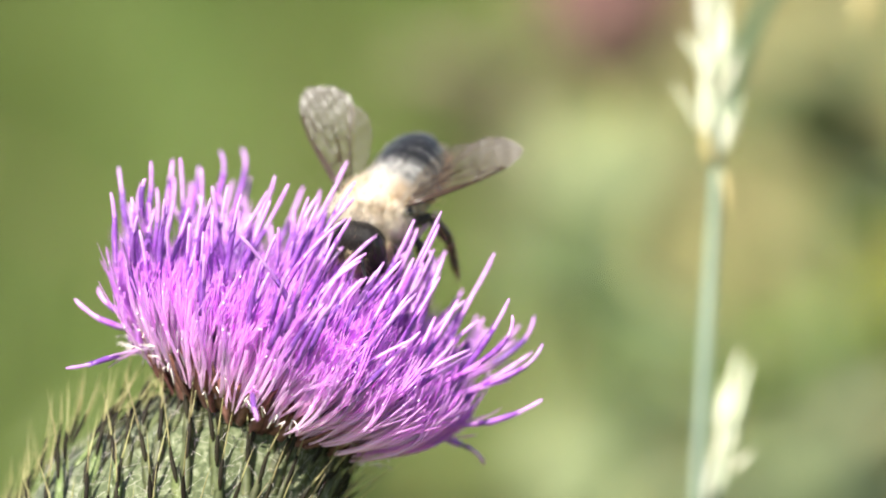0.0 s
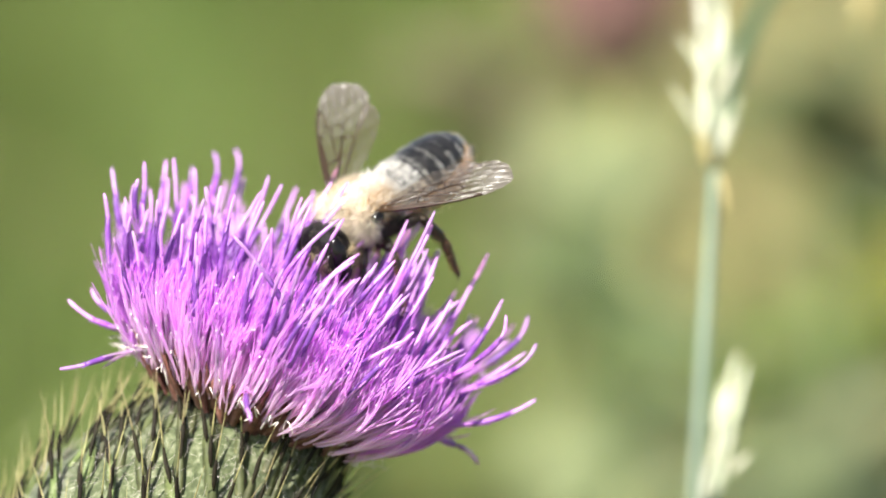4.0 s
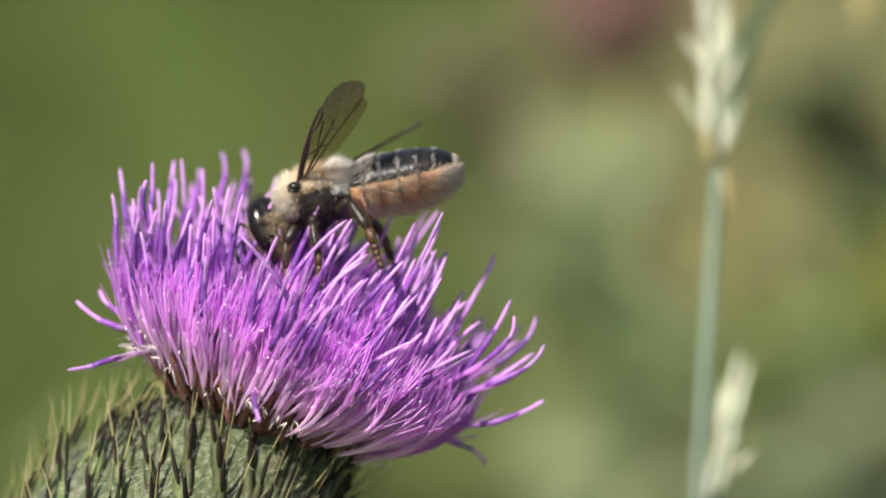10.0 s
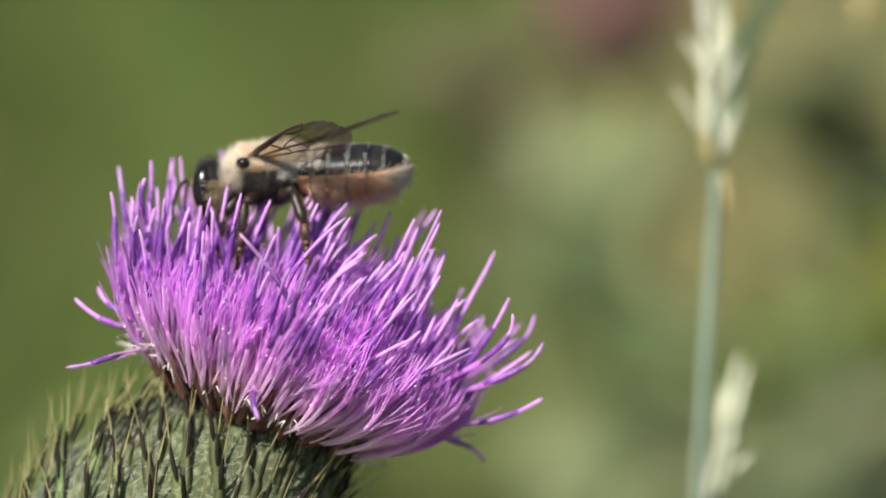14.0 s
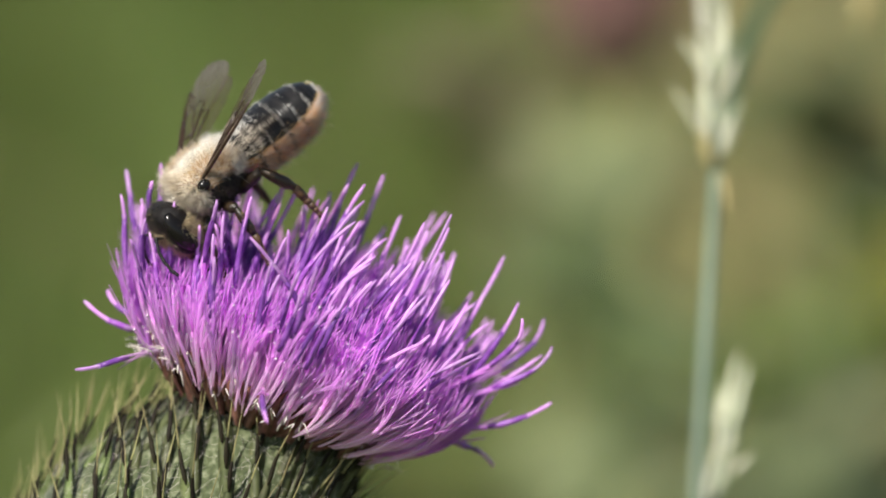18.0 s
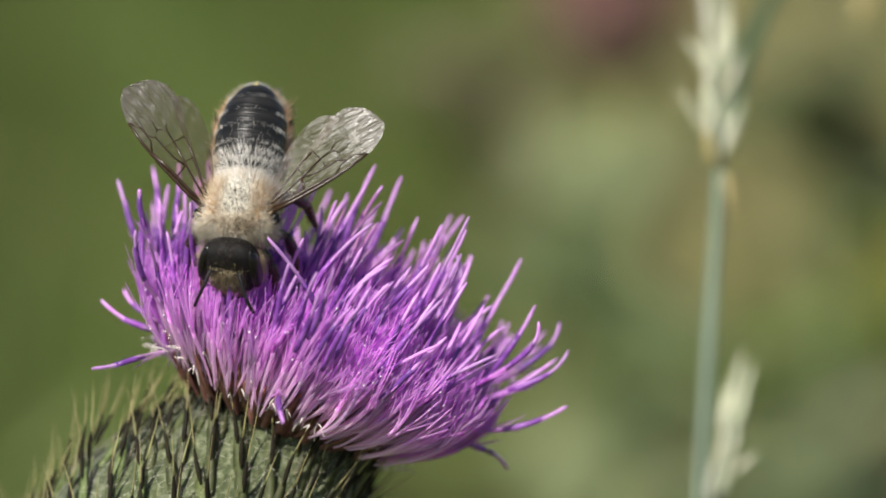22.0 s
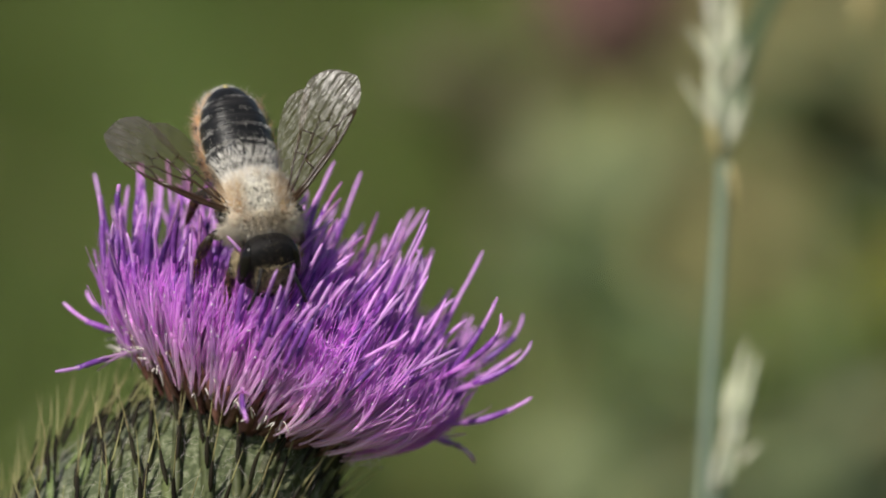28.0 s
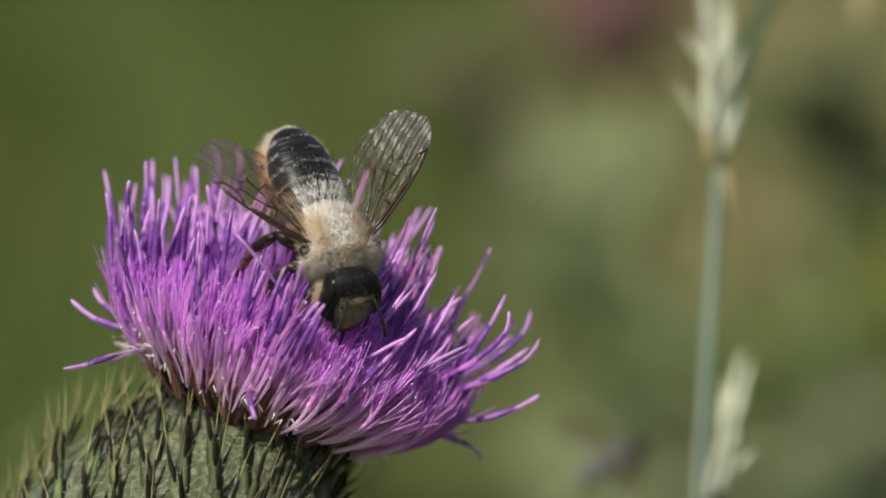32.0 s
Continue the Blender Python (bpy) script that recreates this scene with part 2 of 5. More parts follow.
# ---- mesh helpers ----
class Build:
    """Collects vertices and faces for one mesh."""

    def __init__(self):
        self.v, self.f = [], []

    def mesh(self, name, mat, smooth=True):
        me = bpy.data.meshes.new(name)
        me.from_pydata([tuple(p) for p in self.v], [], self.f)
        me.materials.append(mat)
        if smooth:
            me.polygons.foreach_set("use_smooth", [True] * len(me.polygons))
        me.update()
        return me

    def tube(self, pts, radii, sides=6, flat=1.0, hint=(0, 1, 0)):
        """A round rod along pts; flat squeezes it across."""
        pts = [Vector(p) for p in pts]
        start = len(self.v)
        hint = Vector(hint)
        for i, p in enumerate(pts):
            d = (pts[min(i + 1, len(pts) - 1)] - pts[max(i - 1, 0)])
            d = d.normalized() if d.length > 1e-12 else Vector((0, 0, 1))
            a = hint - d * hint.dot(d)
            if a.length < 1e-4:
                a = d.orthogonal()
            a.normalize()
            b = d.cross(a)
            r = radii[i] if i < len(radii) else radii[-1]
            for k in range(sides):
                g = 2 * math.pi * k / sides
                self.v.append(p + a * (r * math.cos(g)) + b * (r * flat * math.sin(g)))
        n = len(pts)
        for i in range(n - 1):
            for k in range(sides):
                o, q = start + i * sides, start + (i + 1) * sides
                self.f.append((o + k, o + (k + 1) % sides, q + (k + 1) % sides, q + k))
        self.f.append(tuple(start + k for k in reversed(range(sides))))
        self.f.append(tuple(start + (n - 1) * sides + k for k in range(sides)))
        return self

    def hair(self, p, d, r):
        """A thin three-sided hair from p along d."""
        p, d = Vector(p), Vector(d)
        a = d.orthogonal().normalized() * r
        b = d.normalized().cross(a)
        o = len(self.v)
        self.v += [p + a, p - a * 0.5 + b * 0.87, p - a * 0.5 - b * 0.87, p + d]
        self.f += [(o, o + 1, o + 3), (o + 1, o + 2, o + 3), (o + 2, o, o + 3)]

    def loft(self, rings, sides=24):
        """Rings along x: (x, half width, rise above, drop below, centre z)."""
        o = len(self.v)
        for x, ry, up, dn, zc in rings:
            for k in range(sides):
                g = 2 * math.pi * k / sides
                s = math.sin(g)
                self.v.append(Vector((x, ry * math.cos(g), zc + (up if s > 0 else dn) * s)))
        for i in range(len(rings) - 1):
            for k in range(sides):
                a, b = o + i * sides, o + (i + 1) * sides
                self.f.append((a + k, b + k, b + (k + 1) % sides, a + (k + 1) % sides))
        self.f.append(tuple(o + k for k in range(sides)))
        self.f.append(tuple(o + (len(rings) - 1) * sides + k for k in reversed(range(sides))))
        return self

    def ball(self, c, r, seg=14, rings=9):
        """An ellipsoid with radii r."""
        c = Vector(c)
        o = len(self.v)
        for i in range(rings + 1):
            th = math.pi * i / rings
            for k in range(seg):
                g = 2 * math.pi * k / seg
                self.v.append(c + Vector((r[0] * math.sin(th) * math.cos(g), r[1] * math.sin(th) * math.sin(g), r[2] * math.cos(th))))
        for i in range(rings):
            for k in range(seg):
                a, b = o + i * seg, o + (i + 1) * seg
                self.f.append((a + k, b + k, b + (k + 1) % seg, a + (k + 1) % seg))
        return self

    def blade(self, pts, widths, side, fold=0.0):
        """A leaf strip with a folded midrib, given thickness by two skins."""
        side = Vector(side)
        pts = [Vector(p) for p in pts]
        o = len(self.v)
        for i, p in enumerate(pts):
            d = pts[min(i + 1, len(pts) - 1)] - pts[max(i - 1, 0)]
            s = side - d * (side.dot(d) / max(d.length_squared, 1e-12))
            s.normalize()
            nrm = d.cross(s).normalized()
            w = widths[i]
            self.v += [p - s * w, p + nrm * (fold * w), p + s * w, p - nrm * (0.12 * w)]
        for i in range(len(pts) - 1):
            a, b = o + 4 * i, o + 4 * i + 4
            for j in range(4):
                self.f.append((a + j, a + (j + 1) % 4, b + (j + 1) % 4, b + j))
        return self


def part(name, me, parent, m=None, label="", kind=""):
    """Links a mesh as one part under a thing or part."""
    ob = new(name, me)
    ob.parent = parent
    if m is not None:
        ob.matrix_basis = m
    tagged(ob, label=label, kind=kind)
    return ob


def thing(name, place, label, category, group="", kind=""):
    """An Empty at the base of a thing."""
    ob = new(name)
    ob.empty_display_size = 0.01
    ob.matrix_basis = place if isinstance(place, Matrix) else Matrix.Translation(place)
    return tagged(ob, label, category, group, kind)

# ---- the thistle in bloom ----
rng = random.Random(7)
Q = Matrix.Rotation(-TILT, 4, "X")
BASE = Vector((-0.0175, 0.012, 0.0))
RIM = spot(-10.2, -7.15, 8.0)
_axis = (RIGHT * 0.423 + UP * 0.906 - AWAY * 0.05).normalized()
HEAD_M = Matrix.Translation(RIM) @ _axis.to_track_quat("Z", "Y").to_matrix().to_4x4()
thistle = thing("thistle", BASE, "purple thistle in full bloom on a spiny downy head", "thistle")
LOCAL = Matrix.Translation(-BASE) @ HEAD_M


def placed(m):
    """Pose within the thistle of something given in the head's own metres."""
    return LOCAL @ m


def mmv(x, y, z):
    return Vector((x, y, z)) * MM


# globe of the head, below the florets: centre 10 mm down
GZ, GR, GH, GP = -13.0, 7.9, 15.2, 2.25
SIDE = LOCAL.inverted().to_3x3() @ RIGHT
AZ_RIGHT = math.atan2(SIDE.y, SIDE.x)


def shell(th, g, out=0.0):
    """A point of the globe, th from its top, in mm."""
    e = 2 / GP
    c = math.copysign(abs(math.cos(th)) ** e, math.cos(th))
    s = abs(math.sin(th)) ** e
    z = GZ + (GH + out) * c
    near_rim = min(1.0, max(0.0, (z + 10) / 8))
    slip = 1.1 + 0.2 * z + 0.9 * near_rim
    s *= 1 - 0.25 * near_rim
    return Vector(((GR + out) * s * math.cos(g) + slip * math.cos(AZ_RIGHT), (GR + out) * s * math.sin(g) + slip * math.sin(AZ_RIGHT), z))


b = Build()
prof = []
for i in range(19):
    th = math.radians(30) + math.radians(150) * i / 18
    prof.append(th)
sides = 40
for th in prof:
    for k in range(sides):
        b.v.append(shell(th, 2 * math.pi * k / sides) * MM)
for i in range(len(prof) - 1):
    for k in range(sides):
        b.f.append((i * sides + k, (i + 1) * sides + k, (i + 1) * sides + (k + 1) % sides, i * sides + (k + 1) % sides))
b.f.append(tuple(range(sides)))
part("globe", b.mesh("globe", M_GLOBE), thistle, placed(Matrix()), "downy grey-green head under the florets")

# stem down to the soil
foot = (LOCAL.inverted() @ Vector((0, 0, -0.03)))
b = Build()
p0, p3 = shell(math.pi, 0) * MM + mmv(0, 0, 1), foot
p1, p2 = mmv(0, 0, -110), foot + (LOCAL.inverted().to_3x3() @ Vector((0, 0, 0.2)))
pts = []
for i in range(25):
    s = i / 24
    pts.append(p0 * (1 - s) ** 3 + p1 * 3 * s * (1 - s) ** 2 + p2 * 3 * s * s * (1 - s) + p3 * s ** 3)
b.tube(pts, [0.0021 + 0.002 * i / 24 for i in range(25)], 10)
part("stem", b.mesh("thistle_stem", M_STEM), thistle, placed(Matrix()), "ribbed green stem")


# spiny bracts in a spiral
def bract_meshes(length, wid, lean, seed):
    """Scale, its dark keel and its spine; z along the head, x outward."""
    r = random.Random(seed)
    s = Build()
    pts, ws = [], []
    for i in range(8):
        q = i / 7
        pts.append(mmv(0.02 + 0.42 * q * q, 0, length * q))
        ws.append(wid * MM * math.sin(math.pi * (0.28 + 0.70 * q)) ** 0.8 * (1 - 0.35 * q))
    s.blade(pts, ws, (0, 1, 0), 0.35)
    k = Build()
    t0 = pts[-1]
    bend = r.uniform(-0.12, 0.12)
    d = mmv(math.sin(lean), bend, math.cos(lean))
    o = mmv(0.10, 0, 0)
    kp = [pts[4] + o * 0.5, pts[4].lerp(pts[5], 0.5) + o, pts[5] + o * 1.2, pts[6] + o * 1.2, t0 + o, t0 + o + d * 0.5, t0 + o + d * 1.1]
    k.tube(kp, [0.00004, 0.00010, 0.00014, 0.00015, 0.00013, 0.00008, 0.00003], 7, 0.8)
    n = Build()
    c = mmv(0.35, bend, -0.05)
    L = r.uniform(2.6, 4.0)
    n.tube([t0 + o + d * 0.6, t0 + o + d * L * 0.3, t0 + o + d * L * 0.65 + c * 0.25, t0 + o + d * L + c * 0.7], [0.00007, 0.000048, 0.00003, 0.000005], 5)
    return s.mesh("bract", M_BRACT), k.mesh("keel", M_KEEL), n.mesh("spine", M_SPINE)


BR = [bract_meshes(2.5 + 0.16 * i, 0.36 + 0.025 * i, radians(1 + 4 * i), i) for i in range(7)]


TO_HEAD = LOCAL.inverted().to_3x3()
SHADED_BRACT = BR[2][0].copy()
SHADED_BRACT.materials[0] = M_BRACTTOP


def bract_pose(th, g):
    pos = shell(th, g) * MM
    da, db = shell(th + 0.02, g) - shell(th - 0.02, g), shell(th, g + 0.02) - shell(th, g - 0.02)
    nrm = da.cross(db).normalized()
    fan = max(-0.05, 0.28 + 0.07 * SIDE.dot(pos) / MM)
    rise = (TO_HEAD @ (UP + RIGHT * fan)).normalized()
    up = (rise - nrm * nrm.dot(rise)).normalized()
    sd = up.cross(nrm)
    m = Matrix.Translation(pos) @ Matrix((nrm, sd, up)).transposed().to_4x4()
    return m @ pose(0, 0, 0, rng.uniform(-10, 10), rng.uniform(-4, 12), rng.uniform(-12, 12))


TOP, MID, LOW = math.cos(radians(36)), math.cos(radians(90)), math.cos(radians(165))
for i in range(250):
    q = (i + 0.5) / 250
    m = bract_pose(math.acos(TOP + (MID - TOP) * q ** 1.15), i * 2.39996)
    a, k, n = BR[rng.randrange(7)]
    # upper rows take the darker copy, which carries the shade under the florets
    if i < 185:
        a = SHADED_BRACT
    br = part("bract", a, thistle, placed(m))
    part("keel", k, br)
    part("spine", n, br)
under = [Build(), Build(), Build()]
for i in range(230):
    m = bract_pose(math.acos(MID + (LOW - MID) * (i + 0.5) / 230), i * 2.39996)
    for bb, me in zip(under, BR[rng.randrange(7)]):
        o = len(bb.v)
        bb.v += [m @ v2.co for v2 in me.vertices]
        bb.f += [tuple(o + j for j in p.vertices) for p in me.polygons]
for bb, nm, mt in zip(under, ("bract_mass", "keel_mass", "spine_mass"), (M_BRACT, M_KEEL, M_SPINE)):
    part(nm, bb.mesh(nm, mt), thistle, placed(Matrix()), kind="stuff")

# long papery inner bracts, rosy brown, pressed under the florets
INNER = []
for i in range(5):
    b = Build()
    c = rng.uniform(-0.25, 0.25)
    pts = [mmv(0.9 * k * 0.84, c * 0.06 * k * k, 0.9 * k * 0.55 + 0.03 * k * k) for k in range(6)]
    b.blade(pts, [0.00030, 0.00042, 0.00044, 0.00036, 0.00022, 0.00002], (0, 1, 0), 0.25)
    INNER.append(b.mesh("inner_bract", M_PHYLL))
for i in range(130):
    g = 2 * math.pi * i / 65 + rng.uniform(-0.05, 0.05)
    r = rng.uniform(4.8, 5.3)
    z = rng.uniform(-3.4, -2.8) + 0.3 * (i % 2)
    m = pose(r * MM * math.cos(g), r * MM * math.sin(g), z * MM, 0, 0, math.degrees(g))
    m = m @ pose(0, 0, 0, rng.uniform(-10, 10), rng.uniform(-7, 5), rng.uniform(-14, 14)) @ Matrix.Scale(rng.uniform(0.72, 1.0), 4)
    part("inner_bract", INNER[rng.randrange(5)], thistle, placed(m))


# florets, seven leans from upright to spread; z along the head, x outward
def floret_line(t0, t1, length, bend, side=0.0, n=21):
    pts, p = [], Vector((0, 0, 0))
    step = length / (n - 1)
    for i in range(n):
        pts.append(p.copy())
        q = i / (n - 1)
        a = t0 + (t1 - t0) * q ** 0.9 + bend * math.sin(q * math.pi * 2)
        p = p + mmv(math.sin(a), side * (q * q * 2.2 - 0.5 * q) + 0.4 * bend * math.cos(q * 5), math.cos(a)) * step
    return pts


LEANS = [2, 14, 26, 38, 50, 64, 80]


def floret_set(pts, rod, r):
    """Corolla with five narrow lobes along a line of 21 points; a ripe one has a dark anther tube and a style."""
    cor = Build()
    cut = 9 if rod else 11
    cor.tube(pts[:cut], ([0.00006, 0.000065, 0.00007, 0.000075, 0.00009, 0.00011, 0.00013, 0.00014, 0.00013] if rod else
                         [0.00006, 0.000065, 0.00007, 0.000075, 0.00008, 0.00009, 0.00010, 0.00011, 0.00012, 0.00012, 0.00011]), 7)
    ax = (pts[13] - pts[9]).normalized()
    e1 = ax.orthogonal().normalized()
    e2 = ax.cross(e1)
    turn = r.uniform(0, 6.28)
    for j in range(5):
        g = 2 * math.pi * j / 5 + turn + r.uniform(-0.25, 0.25)
        off = e1 * math.cos(g) + e2 * math.sin(g)
        fl = r.uniform(0.0, 1.0) ** 2
        n = r.randrange(6, 8) if rod else r.randrange(8, 11)
        n = min(n, 21 - cut + 2)
        lp = [pts[cut - 2 + i] + off * (0.00007 + 0.000010 * i + 0.000075 * fl * max(0, i - 1) ** 1.4) for i in range(n)]
        w = [0.00006, 0.00008, 0.00008, 0.00007, 0.000062, 0.000055, 0.00005, 0.000045, 0.00004, 0.000035, 0.00003]
        cor.tube(lp, w[:n - 1] + [0.00002], 5, 0.35, ax.cross(off))
    if not rod:
        return (cor.mesh("floret", M_COROLLA), None, None)
    an = Build()
    a0, a1 = r.choice(((10, 15), (11, 16), (11, 17)))
    k = a1 - a0
    an.tube(pts[a0:a1 + 1], [0.00015 + 0.00003 * math.sin(math.pi * i / k) for i in range(k)] + [0.00010], 8)
    for j in range(3):
        g = 2.1 * j + turn
        off = e1 * math.cos(g) + e2 * math.sin(g)
        an.tube([pts[a1 - 1] + off * 0.00011, pts[a1] + off * 0.00013, pts[a1].lerp(pts[min(20, a1 + 1)], 0.7) + off * 0.00017], [0.00005, 0.00004, 0.00001], 5)
    st = Build()
    tip = [p + e1 * (0.000012 * i * i) for i, p in enumerate(pts[a1 - 1:])]
    k = len(tip)
    st.tube(tip, [0.00009 + 0.00002 * min(1, i / 3) for i in range(k - 1)] + [0.00005], 8)
    return (cor.mesh("floret", M_COROLLA), an.mesh("anther_tube", M_ANTHER), st.mesh("style", M_STYLE))


def floret_meshes(ring, var, rise):
    """One floret; rise says how much of its lean is left at the tip."""
    r = random.Random(ring * 31 + var + int(rise * 1000))
    rod = var < 5
    t0 = radians(LEANS[ring] * 1.25) + r.uniform(-0.06, 0.06)
    t1 = radians(LEANS[ring] * rise) + (r.gauss(-0.05, 0.24) if rod else r.uniform(-0.15, 0.3))
    length = [10.3, 10.4, 10.4, 10.4, 10.2, 9.4, 8.2][ring] * r.uniform(0.92, 1.10)
    length *= 1.0 if rod else 0.82
    return floret_set(floret_line(t0, t1, length, r.uniform(-0.2, 0.2), r.gauss(0, 0.14)), rod, r)


rng = random.Random(17)
FL = {(k, f): [floret_meshes(k, v, rise) for v in range(10)] for k in range(7) for f, rise in enumerate((0.6, 0.35, -0.05))}
NF = 1150
FRONT = LOCAL.inverted().to_3x3() @ -AWAY
AZ_FRONT = math.atan2(FRONT.y, FRONT.x)
spots = []
for i in range(NF):
    q = (i + 0.5) / NF
    r = 7.5 * math.sqrt(q)
    g = i * 2.39996 + rng.uniform(-0.1, 0.1)
    widest = 43.5 + 7.5 * math.cos(g - AZ_RIGHT) + 2 * math.cos(g - AZ_FRONT)
    v = rng.choices(range(10), [2, 2, 2, 2, 2, 8, 8, 8, 8, 8] if q < 0.8 else [1, 1, 1, 1, 1, 9, 9, 9, 9, 9])[0]
    lean = widest * math.sqrt(q) ** 1.1 + 4 * math.cos(g - AZ_RIGHT) + rng.gauss(0, 5 if v < 5 else 4)
    lean = min(lean, 56 if math.cos(g - AZ_RIGHT) > -0.3 else 36)
    ring = min(range(7), key=lambda k: abs(LEANS[k] - lean))
    m = pose(r * MM * math.cos(g), r * MM * math.sin(g), (-0.9 - 0.019 * r * r + rng.uniform(-0.5, 0.3)) * MM, 0, 0, math.degrees(g))
    tall = rng.choice((0.84, 0.90, 0.94, 1.0, 1.08)) * (1 + 0.12 * math.cos(g - AZ_RIGHT) * min(1, r / 4)) * (1 + 0.17 * (1 - q))
    if v > 4:
        tall *= 1 - 0.16 * max(0, -math.cos(g - AZ_RIGHT)) * min(1, r / 4)
    m = m @ pose(0, 0, 0, rng.gauss(0, 5 if v < 5 else 4), lean - LEANS[ring], rng.gauss(0, 12 if v < 5 else 8)) @ Matrix.Diagonal((1, 1, tall, 1))
    family = 2 if math.cos(g - AZ_RIGHT) > 0.3 else 1 if math.cos(g - AZ_RIGHT) > -0.4 else 0
    ripe = FL[(ring, family)][v]
    tip = HEAD_M @ (m @ (ripe[2] or ripe[0]).vertices[-1].co) - CENTRE
    if tip.dot(RIGHT) < -0.0195 and tip.dot(UP) > -0.004:
        continue
    spots.append((m, (ring, family), v))
# the 300 on the side of the lens are parts of their own, the rest one joined mass
order = sorted(range(len(spots)), key=lambda i: (HEAD_M @ (spots[i][0] @ mmv(0, 0, 6))).y)
near = set(order[:300])
rest = [Build(), Build(), Build()]


def add_floret(meshes, m):
    fl = part("floret", meshes[0], thistle, placed(m))
    if meshes[1]:
        part("anther_tube", meshes[1], fl)
        part("style", meshes[2], fl)
    return fl


for i, (m, ring, v) in enumerate(spots):
    meshes = FL[ring][v]
    if i in near:
        add_floret(meshes, m)
    else:
        for bb, me in zip(rest, meshes):
            if me:
                o = len(bb.v)
                bb.v += [m @ v2.co for v2 in me.vertices]
                bb.f += [tuple(o + j for j in p.vertices) for p in me.polygons]
for bb, nm, mt in zip(rest, ("floret_mass", "anther_mass", "style_mass"), (M_COROLLA, M_ANTHER, M_STYLE)):
    part(nm, bb.mesh(nm, mt), thistle, placed(Matrix()), kind="stuff")


def px(x, y, w):
    """Subject frame place (mm) of a direction on the plane of 0.032 mm units, at depth w."""
    g = 1 + w / 300.0
    return (x - 784) * 0.032 * g, (441 - y) * 0.032 * g


# longer florets that stand out of the outline: knee and tip of each, and its depth
STRAY = [(222, 423, 219, 295, 8), (245, 382, 263, 318, 3), (230, 480, 250, 384, 0), (287, 423, 312, 283, 10), (342, 469, 379, 355, -2),
         (334, 400, 358, 295, 13), (388, 360, 402, 270, 13), (425, 355, 440, 266, 15), (216, 560, 168, 518, 8), (222, 588, 130, 541, 6),
         (222, 626, 121, 662, 2), (446, 694, 455, 740, -8), (545, 565, 421, 426, -4), (862, 650, 913, 568, 2), (880, 655, 952, 568, 9),
         (877, 685, 967, 622, 5), (867, 762, 960, 697, 6), (800, 778, 859, 812, 10), (760, 540, 771, 449, 4)]
INV = HEAD_M.inverted()
BENT = []
for n, (kx, ky, tx, ty, w) in enumerate(STRAY):
    knee, tip = [INV @ spot(*px(x, y, d), d) for x, y, d in ((kx, ky, 0.6 * w + 2), (tx, ty, w))]
    g = math.atan2(knee.y, knee.x)
    b0 = mmv(6.0 * math.cos(g), 6.0 * math.sin(g), -0.3)
    ctrl = knee * 1.5 - (b0 + tip) * 0.25
    pts = [b0 * (1 - s) ** 2 + ctrl * 2 * s * (1 - s) + tip * s * s for s in [i / 20 for i in range(21)]]
    fl = add_floret(floret_set([p - b0 for p in pts], True, random.Random(n)), Matrix.Translation(b0))
    if n < 5:
        BENT.append(fl)

# curled pale filaments along the rim
b = Build()
for i in range(90):
    g = rng.uniform(0, 6.283)
    r0 = rng.uniform(7.2, 8.3)
    p = mmv(r0 * math.cos(g), r0 * math.sin(g), rng.uniform(-2.6, -0.4))
    o = Vector((math.cos(g), math.sin(g), 0))
    sd = Vector((-math.sin(g), math.cos(g), 0))
    c1, c2 = rng.uniform(-1, 1), rng.uniform(0.2, 1.0)
    L = rng.uniform(0.6, 1.5) * MM
    pts = [p + (o * (s * 0.9) + sd * c1 * math.sin(3 * s) * 0.6 + Vector((0, 0, c2 * math.sin(2.6 * s)))) * L for s in (0, 0.25, 0.5, 0.75, 1)]
    b.tube(pts, [0.00005, 0.00005, 0.000045, 0.00004, 0.00002], 5)
part("rim_down", b.mesh("rim_down", M_DOWN), thistle, placed(Matrix()), "curled whitish filaments along the rim", "stuff")
# cobweb down across the bracts
b = Build()
for i in range(800):
    th = radians(rng.uniform(52, 112))
    g = rng.uniform(0, 6.283)
    pts = []
    d0, d1 = rng.gauss(0, 0.03), rng.gauss(0, 0.05)
    for k in range(5):
        pts.append(shell(th, g, rng.uniform(0.1, 0.75)) * MM)
        th += d0 + rng.gauss(0, 0.022)
        g += d1 + rng.gauss(0, 0.035)
    b.tube(pts, [0.000006] * 5, 3)
part("cobweb_down", b.mesh("cobweb_down", M_DOWN), thistle, placed(Matrix()), "white cobweb down between the bracts", "stuff")
# pollen grains on the front florets
b = Build()
for i in range(700):
    m, ring, v = spots[rng.choice(order[:330])]
    me = FL[ring][v][0]
    c = m @ (me.vertices[rng.randrange(len(me.vertices))].co)
    b.ball(c, [rng.uniform(0.00003, 0.000075)] * 3, 5, 4)
part("pollen_grains", b.mesh("pollen_grains", M_POLLEN), thistle, placed(Matrix()), "white pollen grains on the florets", "stuff")

# ---- the bee: x ahead, y to its left, z up, millimetres ----
bee = thing("bee", Matrix.Translation(spot(0, 10, 0)), "furry leafcutter bee with buff thorax and orange belly brush", "bee")
rng = random.Random(21)


def scaled(bl):
    bl.v = [Vector(p) * MM for p in bl.v]
    return bl


def fur(samples, rad=0.014):
    """Joined hairs from (place, direction) pairs in mm."""
    bl = Build()
    for p, d in samples:
        bl.hair(p, d, rad)
    return scaled(bl)


